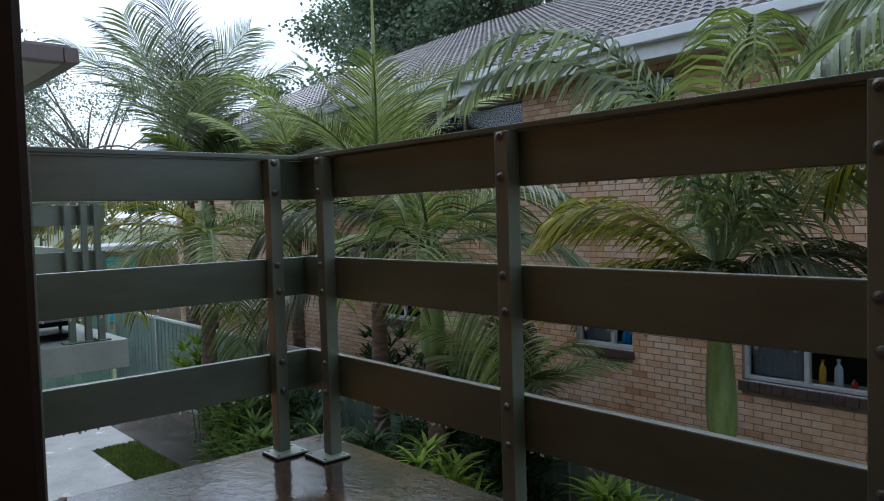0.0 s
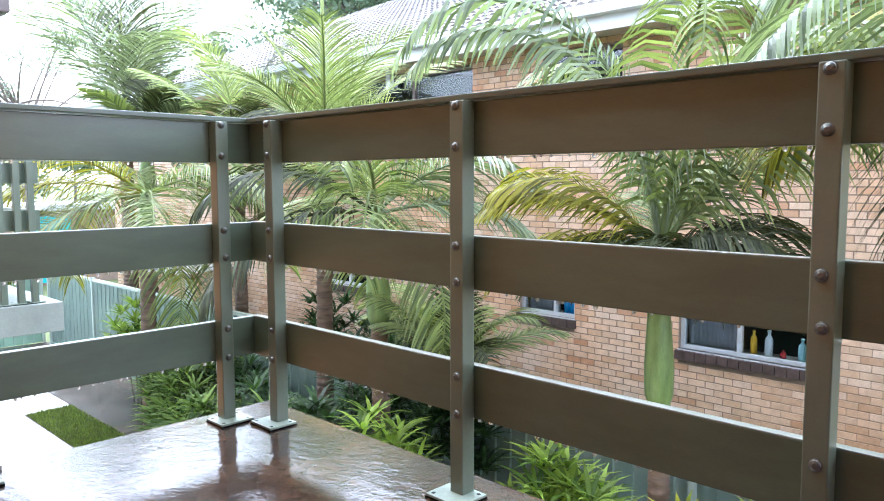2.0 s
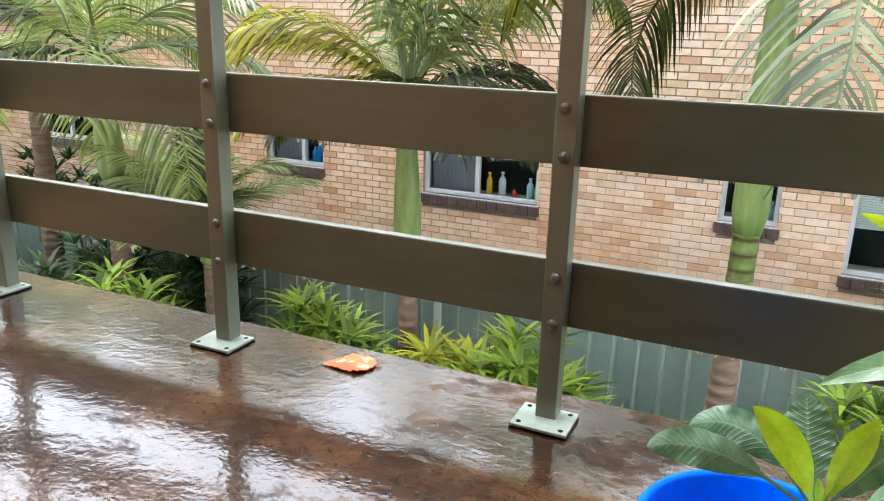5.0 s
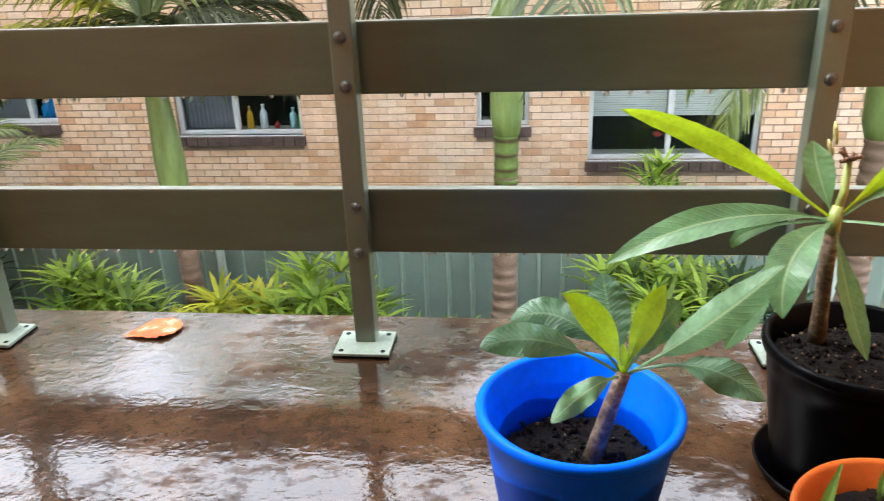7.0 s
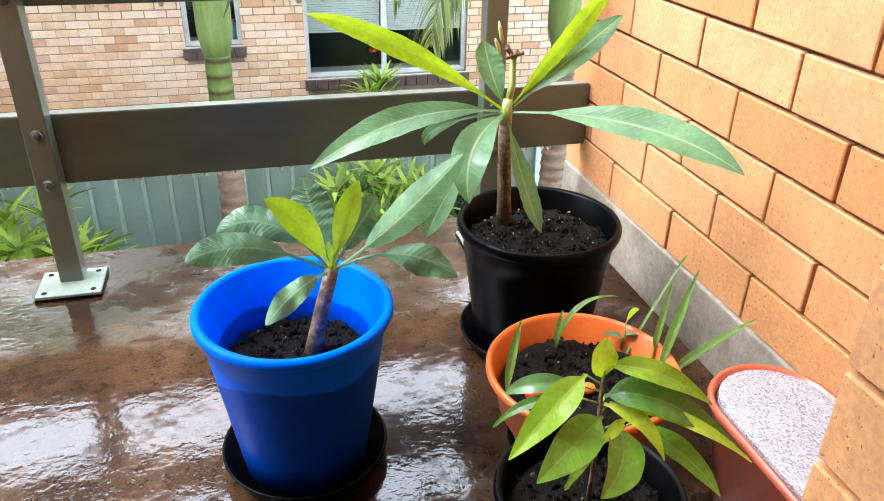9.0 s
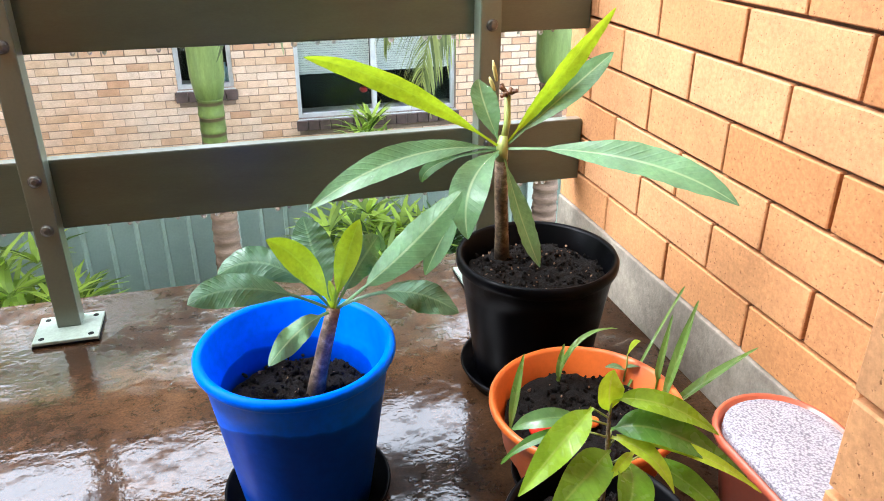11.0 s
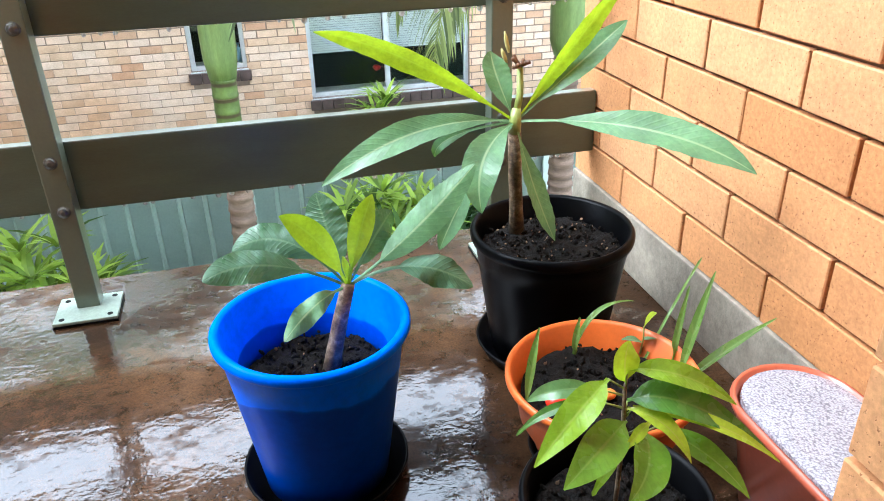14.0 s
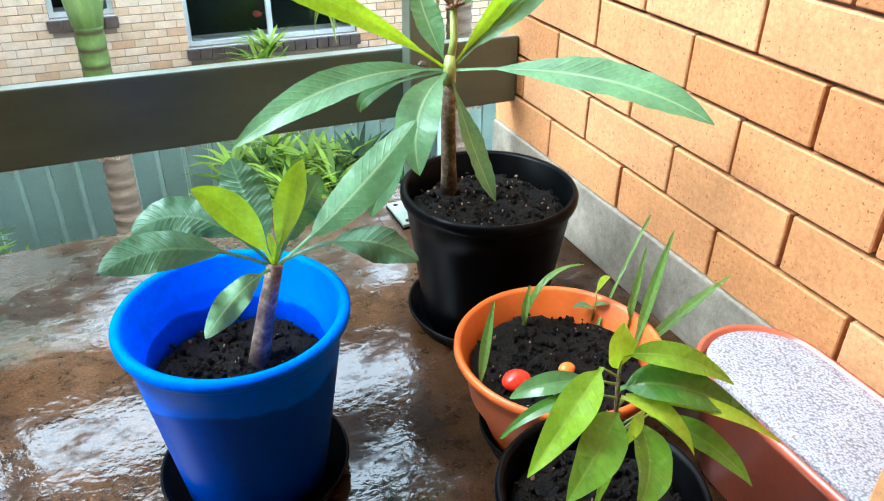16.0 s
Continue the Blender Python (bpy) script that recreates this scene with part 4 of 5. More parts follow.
for (x, y, a, lx, ly, hz) in ((-2.92, -0.475, 20, 0.06, 0.02, 0.01), (-3.01, -0.44, -35, 0.05, 0.022, 0.012)):
    ob = tagged(link("wooden_offcut", boxm(-lx / 2, lx / 2, -ly / 2, ly / 2, 0, hz, bev=0.002), BARK), "small grey wooden offcut lying on the wet slab", "offcut", "wooden offcuts")
    ob.matrix_basis = pose(x, y, 0.0, 0, 0, a)

# ---- ground ----
GZ = -2.7
tagged(link("ground", boxm(-700, 700, -700, 700, GZ - 1, GZ), FIELD), "open green field reaching to the horizon", "ground", kind="structure")
tagged(link("garden_bed", boxm(-18.2, 9, 1.2, 4.5, GZ, GZ + 0.02), GROUND), "damp dark garden soil along the fence", "garden bed", kind="structure")
tagged(link("pavement", boxm(-18.2, -3.0, -6, 2.42, GZ, GZ + 0.035), PATHC), "wet pale concrete yard paving", "pavement", kind="structure")
tagged(link("path", boxm(-18.2, -12.85, 2.42, 3.1, GZ, GZ + 0.035), PATHC), "wet pale concrete path beside the lawn", "path", kind="structure")
tagged(link("driveway", boxm(-18.2, -7.5, 3.12, 4.1, GZ, GZ + 0.03), DRIVE), "wet brown paved strip by the lawn", "paving", kind="structure")
tagged(link("lawn_soil", boxm(-12.84, -8.0, 2.43, 3.1, GZ, GZ + 0.03), GROUND), "soil under the small lawn", "soil", kind="structure")
rnd = random.Random(11)
verts, faces = [], []
for _ in range(9000):
    x, y = rnd.uniform(-12.82, -8.0), rnd.uniform(2.44, 3.09)
    a, h = rnd.uniform(0, 6.283), rnd.uniform(0.02, 0.06)
    dx, dy = math.cos(a) * 0.012, math.sin(a) * 0.012
    k = len(verts)
    verts += [(x - dx, y - dy, GZ + 0.03), (x + dx, y + dy, GZ + 0.03), (x + dy * 2, y - dx * 2, GZ + 0.03 + h)]
    faces.append((k, k + 1, k + 2))
me = bpy.data.meshes.new("lawn")
me.from_pydata(verts, [], faces)
me.materials.append(GRASS)
tagged(new("lawn", me), "small rectangle of short green lawn", "lawn", kind="stuff")

# ---- fence ----
def fence_panel(w, h):
    """Ribbed steel sheet."""
    bm = bmesh.new()
    prof = []
    x = 0.0
    while x < w - 1e-6:
        for dx, dy in ((0, 0), (0.15, 0), (0.157, 0.022), (0.183, 0.022)):
            if x + dx < w:
                prof.append((x + dx, dy))
        x += 0.19
    prof.append((w, 0))
    a = [bm.verts.new((px, py, 0)) for px, py in prof]
    b = [bm.verts.new((px, py, h)) for px, py in prof]
    for i in range(len(a) - 1):
        bm.faces.new((a[i], a[i + 1], b[i + 1], b[i]))
    bmesh.ops.solidify(bm, geom=bm.faces[:], thickness=0.003)
    return bm


FTOP = 1.66
fence = thing("fence", (0, 0, GZ), "sage green ribbed steel boundary fence with pale posts", "fence", "steel fences")
proto = None
BAY = 2.44
x = -18.2
xs = []
while x < 9:
    xs.append(x)
    x += BAY
off = -3.3 - min(xs, key=lambda v: abs(v + 3.3))
xs = [v + off for v in xs]
for v in xs:
    if proto is None:
        proto = part("panel", fence_panel(BAY - 0.06, FTOP - 0.06), FENCE, fence)
        pmesh = proto.data
        ob = proto
    else:
        ob = new("panel", pmesh)
        ob.parent = fence
    ob.location = (v + 0.03, 4.5, 0.03)
    part("post", boxm(v - 0.03, v + 0.03, 4.46, 4.53, 0.0, FTOP + 0.02, bev=0.004), FENCEPOST, fence, "pale green fence post")
part("top_rail", boxm(xs[0], xs[-1] + BAY, 4.468, 4.532, FTOP - 0.05, FTOP, bev=0.004), FENCEPOST, fence, "pale top rail")
part("bottom_rail", boxm(xs[0], xs[-1] + BAY, 4.47, 4.53, 0.02, 0.07, bev=0.004), FENCE, fence)
back = thing("fence", (-18.25, 0, GZ), "sage green ribbed steel fence across the yard's end", "fence", "steel fences")
for k in range(4):
    ob = new("panel", pmesh)
    ob.parent = back
    ob.matrix_basis = pose(0, 4.4 - k * BAY, 0.03, 0, 0, -90)
    part("post", boxm(-0.03, 0.04, 4.4 - k * BAY, 4.46 - k * BAY, 0, FTOP + 0.02, bev=0.004), FENCEPOST, back, "pale green fence post")
part("top_rail", boxm(-0.03, 0.035, 4.4 - 4 * BAY, 4.45, FTOP - 0.05, FTOP, bev=0.004), FENCEPOST, back)

# ---- neighbouring house ----
NY = 6.8
NX0, NX1, NZ1 = -20.0, 6.0, 2.55
# openings: x0, x1, z0, z1
OPEN = [(-6.9, -6.02, -0.93, -0.2), (-4.62, -3.2, -1.08, -0.2), (-1.3, -0.75, -1.0, -0.2), (-0.13, 1.6, -1.38, -0.15), (-11.2, -9.95, -0.93, -0.2),
        (-11.4, -7.75, 1.5, 2.4), (-6.55, -5.4, 1.5, 2.4)]
house = thing("neighbour_house", (0, NY, 0), "two-storey tan brick house with a tiled roof behind the fence", "house")


def wall_cells(x0, x1, z0, z1):
    """Rectangles that leave the openings free."""
    zs = sorted({z0, z1, *[v for o in OPEN for v in o[2:]]})
    out = []
    for a, b in zip(zs, zs[1:]):
        cuts = sorted((o[0], o[1]) for o in OPEN if o[2] <= a + 1e-6 and o[3] >= b - 1e-6)
        x = x0
        for c, d in cuts:
            out.append((x, c, a, b))
            x = d
        out.append((x, x1, a, b))
    return out


bm = bmesh.new()
for a, b, c, d in wall_cells(NX0, NX1, GZ, NZ1):
    box(bm, a, b, 0.008, 0.25, c, d)
part("wall", bm, NMORTAR, house, "tan brick wall")
# room walls, with the interior's lack of light put into their colour
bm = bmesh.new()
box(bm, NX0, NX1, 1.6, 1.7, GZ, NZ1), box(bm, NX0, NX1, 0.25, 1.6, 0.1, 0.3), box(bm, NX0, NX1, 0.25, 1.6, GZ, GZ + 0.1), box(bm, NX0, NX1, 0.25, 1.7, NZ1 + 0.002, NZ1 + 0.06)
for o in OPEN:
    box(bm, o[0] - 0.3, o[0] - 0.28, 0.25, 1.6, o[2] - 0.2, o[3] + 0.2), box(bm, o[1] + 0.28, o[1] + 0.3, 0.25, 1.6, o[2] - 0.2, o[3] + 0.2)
part("room_wall", bm, UNLIT, house, "rooms behind the windows, walls coloured dark for want of light")

# roof: tiles on a slope, gutter, fascia, soffit
SL = 0.42
def roof_left(y):
    return -20.6 + (y - 6.3) * 0.4


bm = bmesh.new()
vs = [bm.verts.new((x_, y_ - NY, z_)) for x_, y_, z_ in ((roof_left(6.25), 6.25, 2.66), (7, 6.25, 2.66), (7, 16, 2.66 + SL * 9.75), (roof_left(16), 16, 2.66 + SL * 9.75))]
bm.faces.new(vs)
bmesh.ops.solidify(bm, geom=bm.faces[:], thickness=0.06)
roof = part("roof", bm, TILE_J, house, "grey-brown concrete tile roof")
part("gutter", boxm(-20.7, 7, 6.13 - NY, 6.26 - NY, 2.62, 2.74, bev=0.012), GUTTER, house, "pale gutter")
part("fascia", boxm(-20.6, 7, 6.27 - NY, 6.3 - NY, 2.46, 2.66, bev=0.003), GUTTER, house)
part("soffit", boxm(-20.6, 7, 6.3 - NY, 0.0, 2.5, 2.53), SOFFIT, house)
part("downpipe", boxm(-9.46, -9.36, -0.09, -0.01, 2.2, 2.5, bev=0.01), GUTTER, house, "pale downpipe")

# windows
def window(o, split, kind, frame_mat=None):
    x0, x1, z0, z1 = o
    w = thing("window", (x0, 0.06, z0), "")
    w.parent = house
    tagged(w, {"blind": "aluminium window with half-drawn cream blinds", "plain": "aluminium sliding window in the brick wall", "curtain": "aluminium window with a grey net curtain"}[kind])
    W, H = x1 - x0, z1 - z0
    f = 0.045
    bm = bmesh.new()
    box(bm, 0, f, 0, 0.06, 0, H, 0.003), box(bm, W - f, W, 0, 0.06, 0, H, 0.003), box(bm, f, W - f, 0, 0.06, 0, f, 0.003), box(bm, f, W - f, 0, 0.06, H - f, H, 0.003)
    for s in split:
        box(bm, W * s - 0.025, W * s + 0.025, -0.004, 0.056, f, H - f, 0.003)
    part("window_frame", bm, frame_mat or ALU, w, "pale aluminium frame")
    edges = [0, *split, 1]
    for a, b in zip(edges, edges[1:]):
        p = part("pane", boxm(W * a + f, W * b - f, 0.028, 0.034, f, H - f), GLASS, w)
        p.visible_shadow = False
    if z1 < 0.5:
        for k in range(max(1, round(W / 0.115))):
            n_ = max(1, round(W / 0.115))
            sx = -0.03 + (W + 0.06) * k / n_
            s = part("sill_brick", boxm(sx + 0.004, sx + (W + 0.06) / n_ - 0.004, -0.1, 0.02, -0.115, -0.012, bev=0.004), DARKSILL, w)
            s.matrix_basis = pose(0, 0, 0, 0, 0, 0)
        part("sill", boxm(-0.01, W + 0.01, -0.065, 0.0, -0.012, 0.0, bev=0.003), ALU, w, "pale window sill")
    if kind == "blind":
        bm = bmesh.new()
        bottom = H * 0.36
        z = H - f
        while z > bottom:
            box(bm, f, W * split[0] - 0.03, 0.075, 0.08, z - 0.021, z), box(bm, W * split[0] + 0.03, W - f, 0.075, 0.08, z - 0.021, z)
            z -= 0.024
        part("blind", bm, BLIND, w, "cream slatted blind, half drawn")
    if kind == "curtain":
        bm = bmesh.new()
        n_ = 60
        we = W * (split[0] if split else 1.0)
        a = [bm.verts.new((f + (we - f) * i / n_, 0.11 + 0.015 * math.sin(i * 1.3), f)) for i in range(n_ + 1)]
        b = [bm.verts.new((f + (we - f) * i / n_, 0.11 + 0.015 * math.sin(i * 1.3 + 0.3), H - f)) for i in range(n_ + 1)]
        for i in range(n_):
            bm.faces.new((a[i], a[i + 1], b[i + 1], b[i]))
        bmesh.ops.solidify(bm, geom=bm.faces[:], thickness=0.002)
        part("curtain", bm, CURTAIN, w, "grey net curtain", True)
    return w


window(OPEN[0], [0.62], "curtain"), window(OPEN[1], [0.47], "curtain"), window(OPEN[2], [0.78], "plain"), window(OPEN[3], [0.48], "blind")
window(OPEN[4], [0.5], "plain"), window(OPEN[5], [0.33, 0.66], "plain", BROWNGUTTER), window(OPEN[6], [0.5], "plain", BROWNGUTTER)


def bottle(x, z, r, h, m, name, label):
    bm = lathe([(0, 0), (r, 0.002), (r, h * 0.6), (r * 0.8, h * 0.72), (r * 0.35, h * 0.8), (r * 0.35, h * 0.93), (r * 0.5, h * 0.94), (r * 0.5, h), (0, h)], 16)
    ob = tagged(link(name, bm, m, None, True), label, "bottle", "things on window sills")
    ob.location = (x, NY + 0.22, z)


YELLOWP = surface("yellow_bottle_plastic", (0.75, 0.42, 0.02), 0.35, 20, 90, 0.1, 0.05)
WHITEP = surface("white_bottle_plastic", (0.72, 0.74, 0.76), 0.35, 20, 90, 0.08, 0.05)
CYANP = surface("pale_blue_bottle_plastic", (0.45, 0.7, 0.75), 0.3, 20, 90, 0.1, 0.05)
GREENP = surface("green_bottle_plastic", (0.05, 0.5, 0.1), 0.3, 20, 90, 0.1, 0.05)
BLUEP = surface("blue_bottle_plastic", (0.02, 0.3, 0.7), 0.3, 20, 90, 0.1, 0.05)
REDP = surface("red_plastic", (0.6, 0.03, 0.03), 0.35, 20, 90, 0.15, 0.05)
INNERSILL = OPEN[1][2] + 0.02
for o in (OPEN[0], OPEN[1], OPEN[2], OPEN[3]):
    part("inner_sill", boxm(o[0] - 0.02, o[1] + 0.02, 0.13, 0.4, o[2] - 0.03, o[2] + 0.018), SOFFIT, house)
for x, r, h, m, lab in ((-3.86, 0.035, 0.26, YELLOWP, "yellow plastic bottle on the window sill"), (-3.7, 0.042, 0.28, WHITEP, "white plastic bottle on the window sill"),
                        (-3.36, 0.04, 0.24, CYANP, "pale blue spray bottle on the window sill"), (-3.27, 0.04, 0.21, GREENP, "green plastic bottle on the window sill"), (-3.55, 0.03, 0.09, REDP, "small red tub on the window sill")):
    bottle(x, INNERSILL, r, h, m, "bottle", lab)
for x, h in ((-6.2, 0.3), (-6.1, 0.24), (-6.28, 0.2)):
    bottle(x, OPEN[0][2] + 0.018, 0.045, h, BLUEP, "bottle", "bright blue plastic bottle on the window sill")
bottle(-0.82, OPEN[2][2] + 0.018, 0.035, 0.2, CYANP, "bottle", "pale blue bottle on the small window's sill")
bottle(-0.86, OPEN[2][2] + 0.018, 0.03, 0.3, REDP, "bottle", "red topped bottle on the small window's sill")
fl = tagged(link("flower_ornament", tube(curve_points((0, 0, 0), (-0.22, 0, 0.2), 0.12, 8), [0.005] * 8, 6), BARK), "single red flower on a bent stem behind the window", "flower")
fl.location = (0.85, NY + 0.3, OPEN[3][2] + 0.018)
bm = bmesh.new()
bmesh.ops.create_icosphere(bm, subdivisions=2, radius=0.045, matrix=Matrix.Translation((-0.23, 0, 0.19)) @ Matrix.Diagonal((1, 1, 0.8, 1)))
for v in bm.verts:
    v.co += v.normal * 0.012 * noise.noise(v.co * 60)
part("petals", bm, REDP, fl, "red petals")

# wall vent
vent = tagged(link("wall_vent", boxm(-2.32, -2.1, NY - 0.006, NY + 0.02, 0.03, 0.11, bev=0.003), SOFFIT), "small pale terracotta wall vent in brickwork", "vent")
for k in range(2):
    for j in range(6):
        # dark blocks paint the shade inside the vent's openings
        p = part("slot", boxm(-2.3 + j * 0.034, -2.28 + j * 0.034, NY - 0.0075, NY - 0.005, 0.042 + k * 0.034, 0.062 + k * 0.034), UNLIT, vent)

# ---- neighbouring balcony and eave of the same block ----
tagged(link("neighbour_balcony_slab", boxm(-9.6, -6.4, -2.0, 0.9, -0.26, -0.05, bev=0.006), NSLAB), "grey concrete slab of the next balcony", "balcony slab", kind="structure")
nbr = thing("balustrade", (-6.42, 0.38, -0.05), "grey-green painted balustrade of the next balcony", "balustrade", "balcony balustrades")
for y in (0.36, 0.27, 0.16, -0.4, -0.9):
    post(nbr, -0.08, y, pose(0, 0, 0, 0, 0, -90), False)
for z0, z1 in BOARDS:
    part("board", board_bm(-0.15, -0.125, -1.2, 0.44, z0 - 0.02, z1 - 0.01), LITPAINT, nbr)
    part("board", board_bm(-3.1, -0.152, 0.415, 0.44, z0 - 0.02, z1 - 0.01), LITPAINT, nbr)
part("cap", boxm(-0.17, -0.1, -1.2, 0.45, 1.01, 1.026, bev=0.003), LITPAINT, nbr)
crate = thing("plastic_crate", (-6.85, 0.35, -0.05), "black slotted plastic crate on the next balcony", "crate")
for z in (0.0, 0.09, 0.18, 0.27):
    part("slat", boxm(-0.15, 0.15, -0.25, 0.25, z + 0.02, z + 0.055), BLACKPLASTIC, crate)
for sx in (-0.15, 0.13):
    for sy in (-0.25, 0.23, 0.0):
        part("upright", boxm(sx, sx + 0.02, sy, sy + 0.02, 0.0, 0.33), BLACKPLASTIC, crate)
eave = thing("neighbour_roof", (-7.8, 1.0, 2.22), "brown eave with gutter and tiles of the next unit", "roof")
part("gutter", boxm(-6, 0.05, -0.07, 0.05, 0.0, 0.14, bev=0.012), BROWNGUTTER, eave, "brown gutter")
part("end_gutter", boxm(-0.07, 0.05, -4, -0.075, 0.0, 0.14, bev=0.012), BROWNGUTTER, eave, "brown gutter")
part("soffit", boxm(-6, -0.075, -4, -0.075, 0.0, 0.03), SOFFIT, eave)
bm = bmesh.new()
for k in range(12):
    yy = -0.33 * k
    for j in range(18):
        xx = -0.02 - 0.33 * j - 0.15 * k
        box(bm, xx - 0.32, xx, yy - 0.36, yy, 0.14 + 0.13 * k, 0.17 + 0.13 * k, 0.006)
tl = part("tiling", bm, TILE_J, eave, "dark roof tiles")
tl["kind"] = "stuff"
part("wall", boxm(-6, -0.9, -4, -1.96, -5.0, 0.0), NMORTAR, eave)

# ---- palms ----
def frond_bm(length, droop, leaflets, leaf_len, seed, rise=0.35, hang=0.5, width=0.022, fold=0.5, arch=0.4, bare=0.12):
    """A feather leaf along +x: arched rachis with drooping leaflets."""
    rnd = random.Random(seed)
    pts = []
    ang, p = rise, Vector((0, 0, 0))
    n = 16
    for i in range(n + 1):
        pts.append(p.copy())
        p = p + Vector((math.cos(ang), 0, math.sin(ang))) * (length / n)
        ang -= droop / n * (arch + 2 * (1 - arch) * i / n)
    bm = tube(pts, [0.018 * (1 - 0.85 * i / n) + 0.002 for i in range(n + 1)], 5)
    for k in range(leaflets):
        u = bare + (0.99 - bare) * k / leaflets
        f = u * n
        i = min(n - 1, int(f))
        q = pts[i].lerp(pts[i + 1], f - i)
        d = (pts[i + 1] - pts[i]).normalized()
        ll = leaf_len * (0.45 + 0.75 * math.sin(math.pi * min(1, u * 0.95 + 0.1))) * rnd.uniform(0.85, 1.1)
        for s in (-1, 1):
            if rnd.random() < 0.04:
                continue
            side = Vector((0, s, 0))
            up = side.cross(d) * s
            dirv = (side * 0.85 + d * (0.55 + 0.5 * u) + Vector((0, 0, 1)) * fold * (0.7 - u * 0.4) + Vector((0, 0, rnd.uniform(-0.15, 0.15)))).normalized()
            a, prev = q.copy(), None
            seg = 4
            for j in range(seg + 1):
                t_ = j / seg
                w = width * (0.35 + 1.1 * math.sin(math.pi * (0.15 + 0.85 * t_))) * 0.5 if j < seg else 0.001
                wd = d.cross(dirv).cross(dirv).normalized() * w
                cur = (bm.verts.new(a - wd), bm.verts.new(a + wd))
                if prev:
                    bm.faces.new((prev[0], prev[1], cur[1], cur[0]))
                prev = cur
                a = a + dirv * (ll / seg)
                dirv = (dirv + Vector((0, 0, -1)) * hang * 0.45).normalized()
    return bm


def palm(base, crown, fronds, mats, label, trunk_r=0.075, shaft=0.8, seed=0, shaft_mat=None, size=1.5, spear=0.0, dead=0, rise0=0.2, rise1=1.25, hang=0.5, droop=(1.2, 1.9), leaflets=62, thin=0.011, green=0.0, layout=None, broad=0.33):
    """A feather palm: ringed trunk, smooth crownshaft and arching fronds."""
    rnd = random.Random(seed)
    b, c = Vector(base), Vector(crown)
    t = thing("palm_tree", b, label, "palm tree", "garden palms")
    h = c - b
    L = h.length
    n = max(8, int((L - shaft) / 0.085))
    rs, ps = [], []
    for i in range(n + 1):
        u = i / n * (1 - shaft / L)
        for e, k in ((0.0, 1.0), (0.55, 0.94), (0.6, 1.05)):
            ps.append(h * min(1 - shaft / L, u + e / n * (1 - shaft / L)))
            rs.append(trunk_r * (1.15 - (0.35 if green else 0.2) * i / n) * k)
    part("trunk", tube(ps, rs, 18), PALMBARK, t, "brown ringed trunk", True)
    s0 = 1 - shaft / L
    part("crownshaft", tube([h * (s0 + (1 - s0) * v) for v in (0, 0.08, 0.25, 0.5, 0.8, 1.0)], [trunk_r * k for k in ((0.92, 1.16, 1.2, 1.12, 0.9, 0.6) if green else (1.0, 1.35, 1.4, 1.15, 0.85, 0.6))], 18), shaft_mat or CROWNSHAFT, t, "smooth green crownshaft", True)
    if green:
        gp, gr = [], []
        for k in range(int(green / 0.1)):
            for e, q in ((0.0, 1.03), (0.012, 1.03), (0.018, 0.99), (0.085, 1.0)):
                gp.append(h * (s0 - (k * 0.1 + e) / L))
                gr.append(trunk_r * 0.87 * q)
        part("young_trunk", tube(gp, gr, 18), YOUNGTRUNK, t, "green trunk with dark leaf scars", True)
    for i in range(fronds):
        az = 137.5 * i + rnd.uniform(-12, 12)
        u = i / max(1, fronds - 1)
        rise = rise0 + (rise1 - rise0) * u
        bend = rnd.uniform(*droop)
        grow = 1.0
        if layout:
            az, rise, bend, grow = layout[i]
        fb = frond_bm(size * grow * rnd.uniform(0.9, 1.1), bend, leaflets, size * broad * min(1.0, grow), seed * 50 + i, rise, hang * (1.7 if grow > 1.3 else 1.0), thin * (0.6 + size * 0.3) * (1.25 if grow > 1.3 else 1.0), arch=0.2 if grow > 1.3 else 0.4, bare=0.1 if grow > 1.3 else 0.12)
        f = part("frond", fb, mats[i % len(mats)], t)
        f.matrix_basis = Matrix.Translation(h * (1 - 0.02)) @ pose(0, 0, 0, rnd.uniform(-15, 15), 0, az)
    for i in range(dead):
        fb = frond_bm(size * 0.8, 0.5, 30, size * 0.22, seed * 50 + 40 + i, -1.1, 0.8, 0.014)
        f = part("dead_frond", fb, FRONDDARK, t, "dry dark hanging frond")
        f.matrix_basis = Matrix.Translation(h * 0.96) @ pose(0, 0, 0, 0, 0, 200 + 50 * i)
    if spear:
        part("spear_leaf", tube([h, h + Vector((0.02, 0, spear * 0.5)), h + Vector((0.03, 0, spear))], [0.03, 0.024, 0.004], 8), FRONDLIGHT, t, "unopened upright spear leaf", True)
    return t


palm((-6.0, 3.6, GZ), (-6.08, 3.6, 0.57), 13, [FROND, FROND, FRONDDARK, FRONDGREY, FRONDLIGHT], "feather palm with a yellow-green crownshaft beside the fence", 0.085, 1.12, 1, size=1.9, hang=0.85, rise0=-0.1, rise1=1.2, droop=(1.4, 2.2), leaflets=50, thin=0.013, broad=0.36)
palm((-7.48, 4.0, GZ), (-7.42, 4.0, 1.1), 10, [FRONDLIGHT, FRONDLIGHT, FROND], "tall palm with light green upright fronds", 0.09, 0.9, 2, size=1.75, spear=2.7, rise0=0.7, rise1=1.5, droop=(0.6, 1.3), hang=0.35, leaflets=64, thin=0.007)
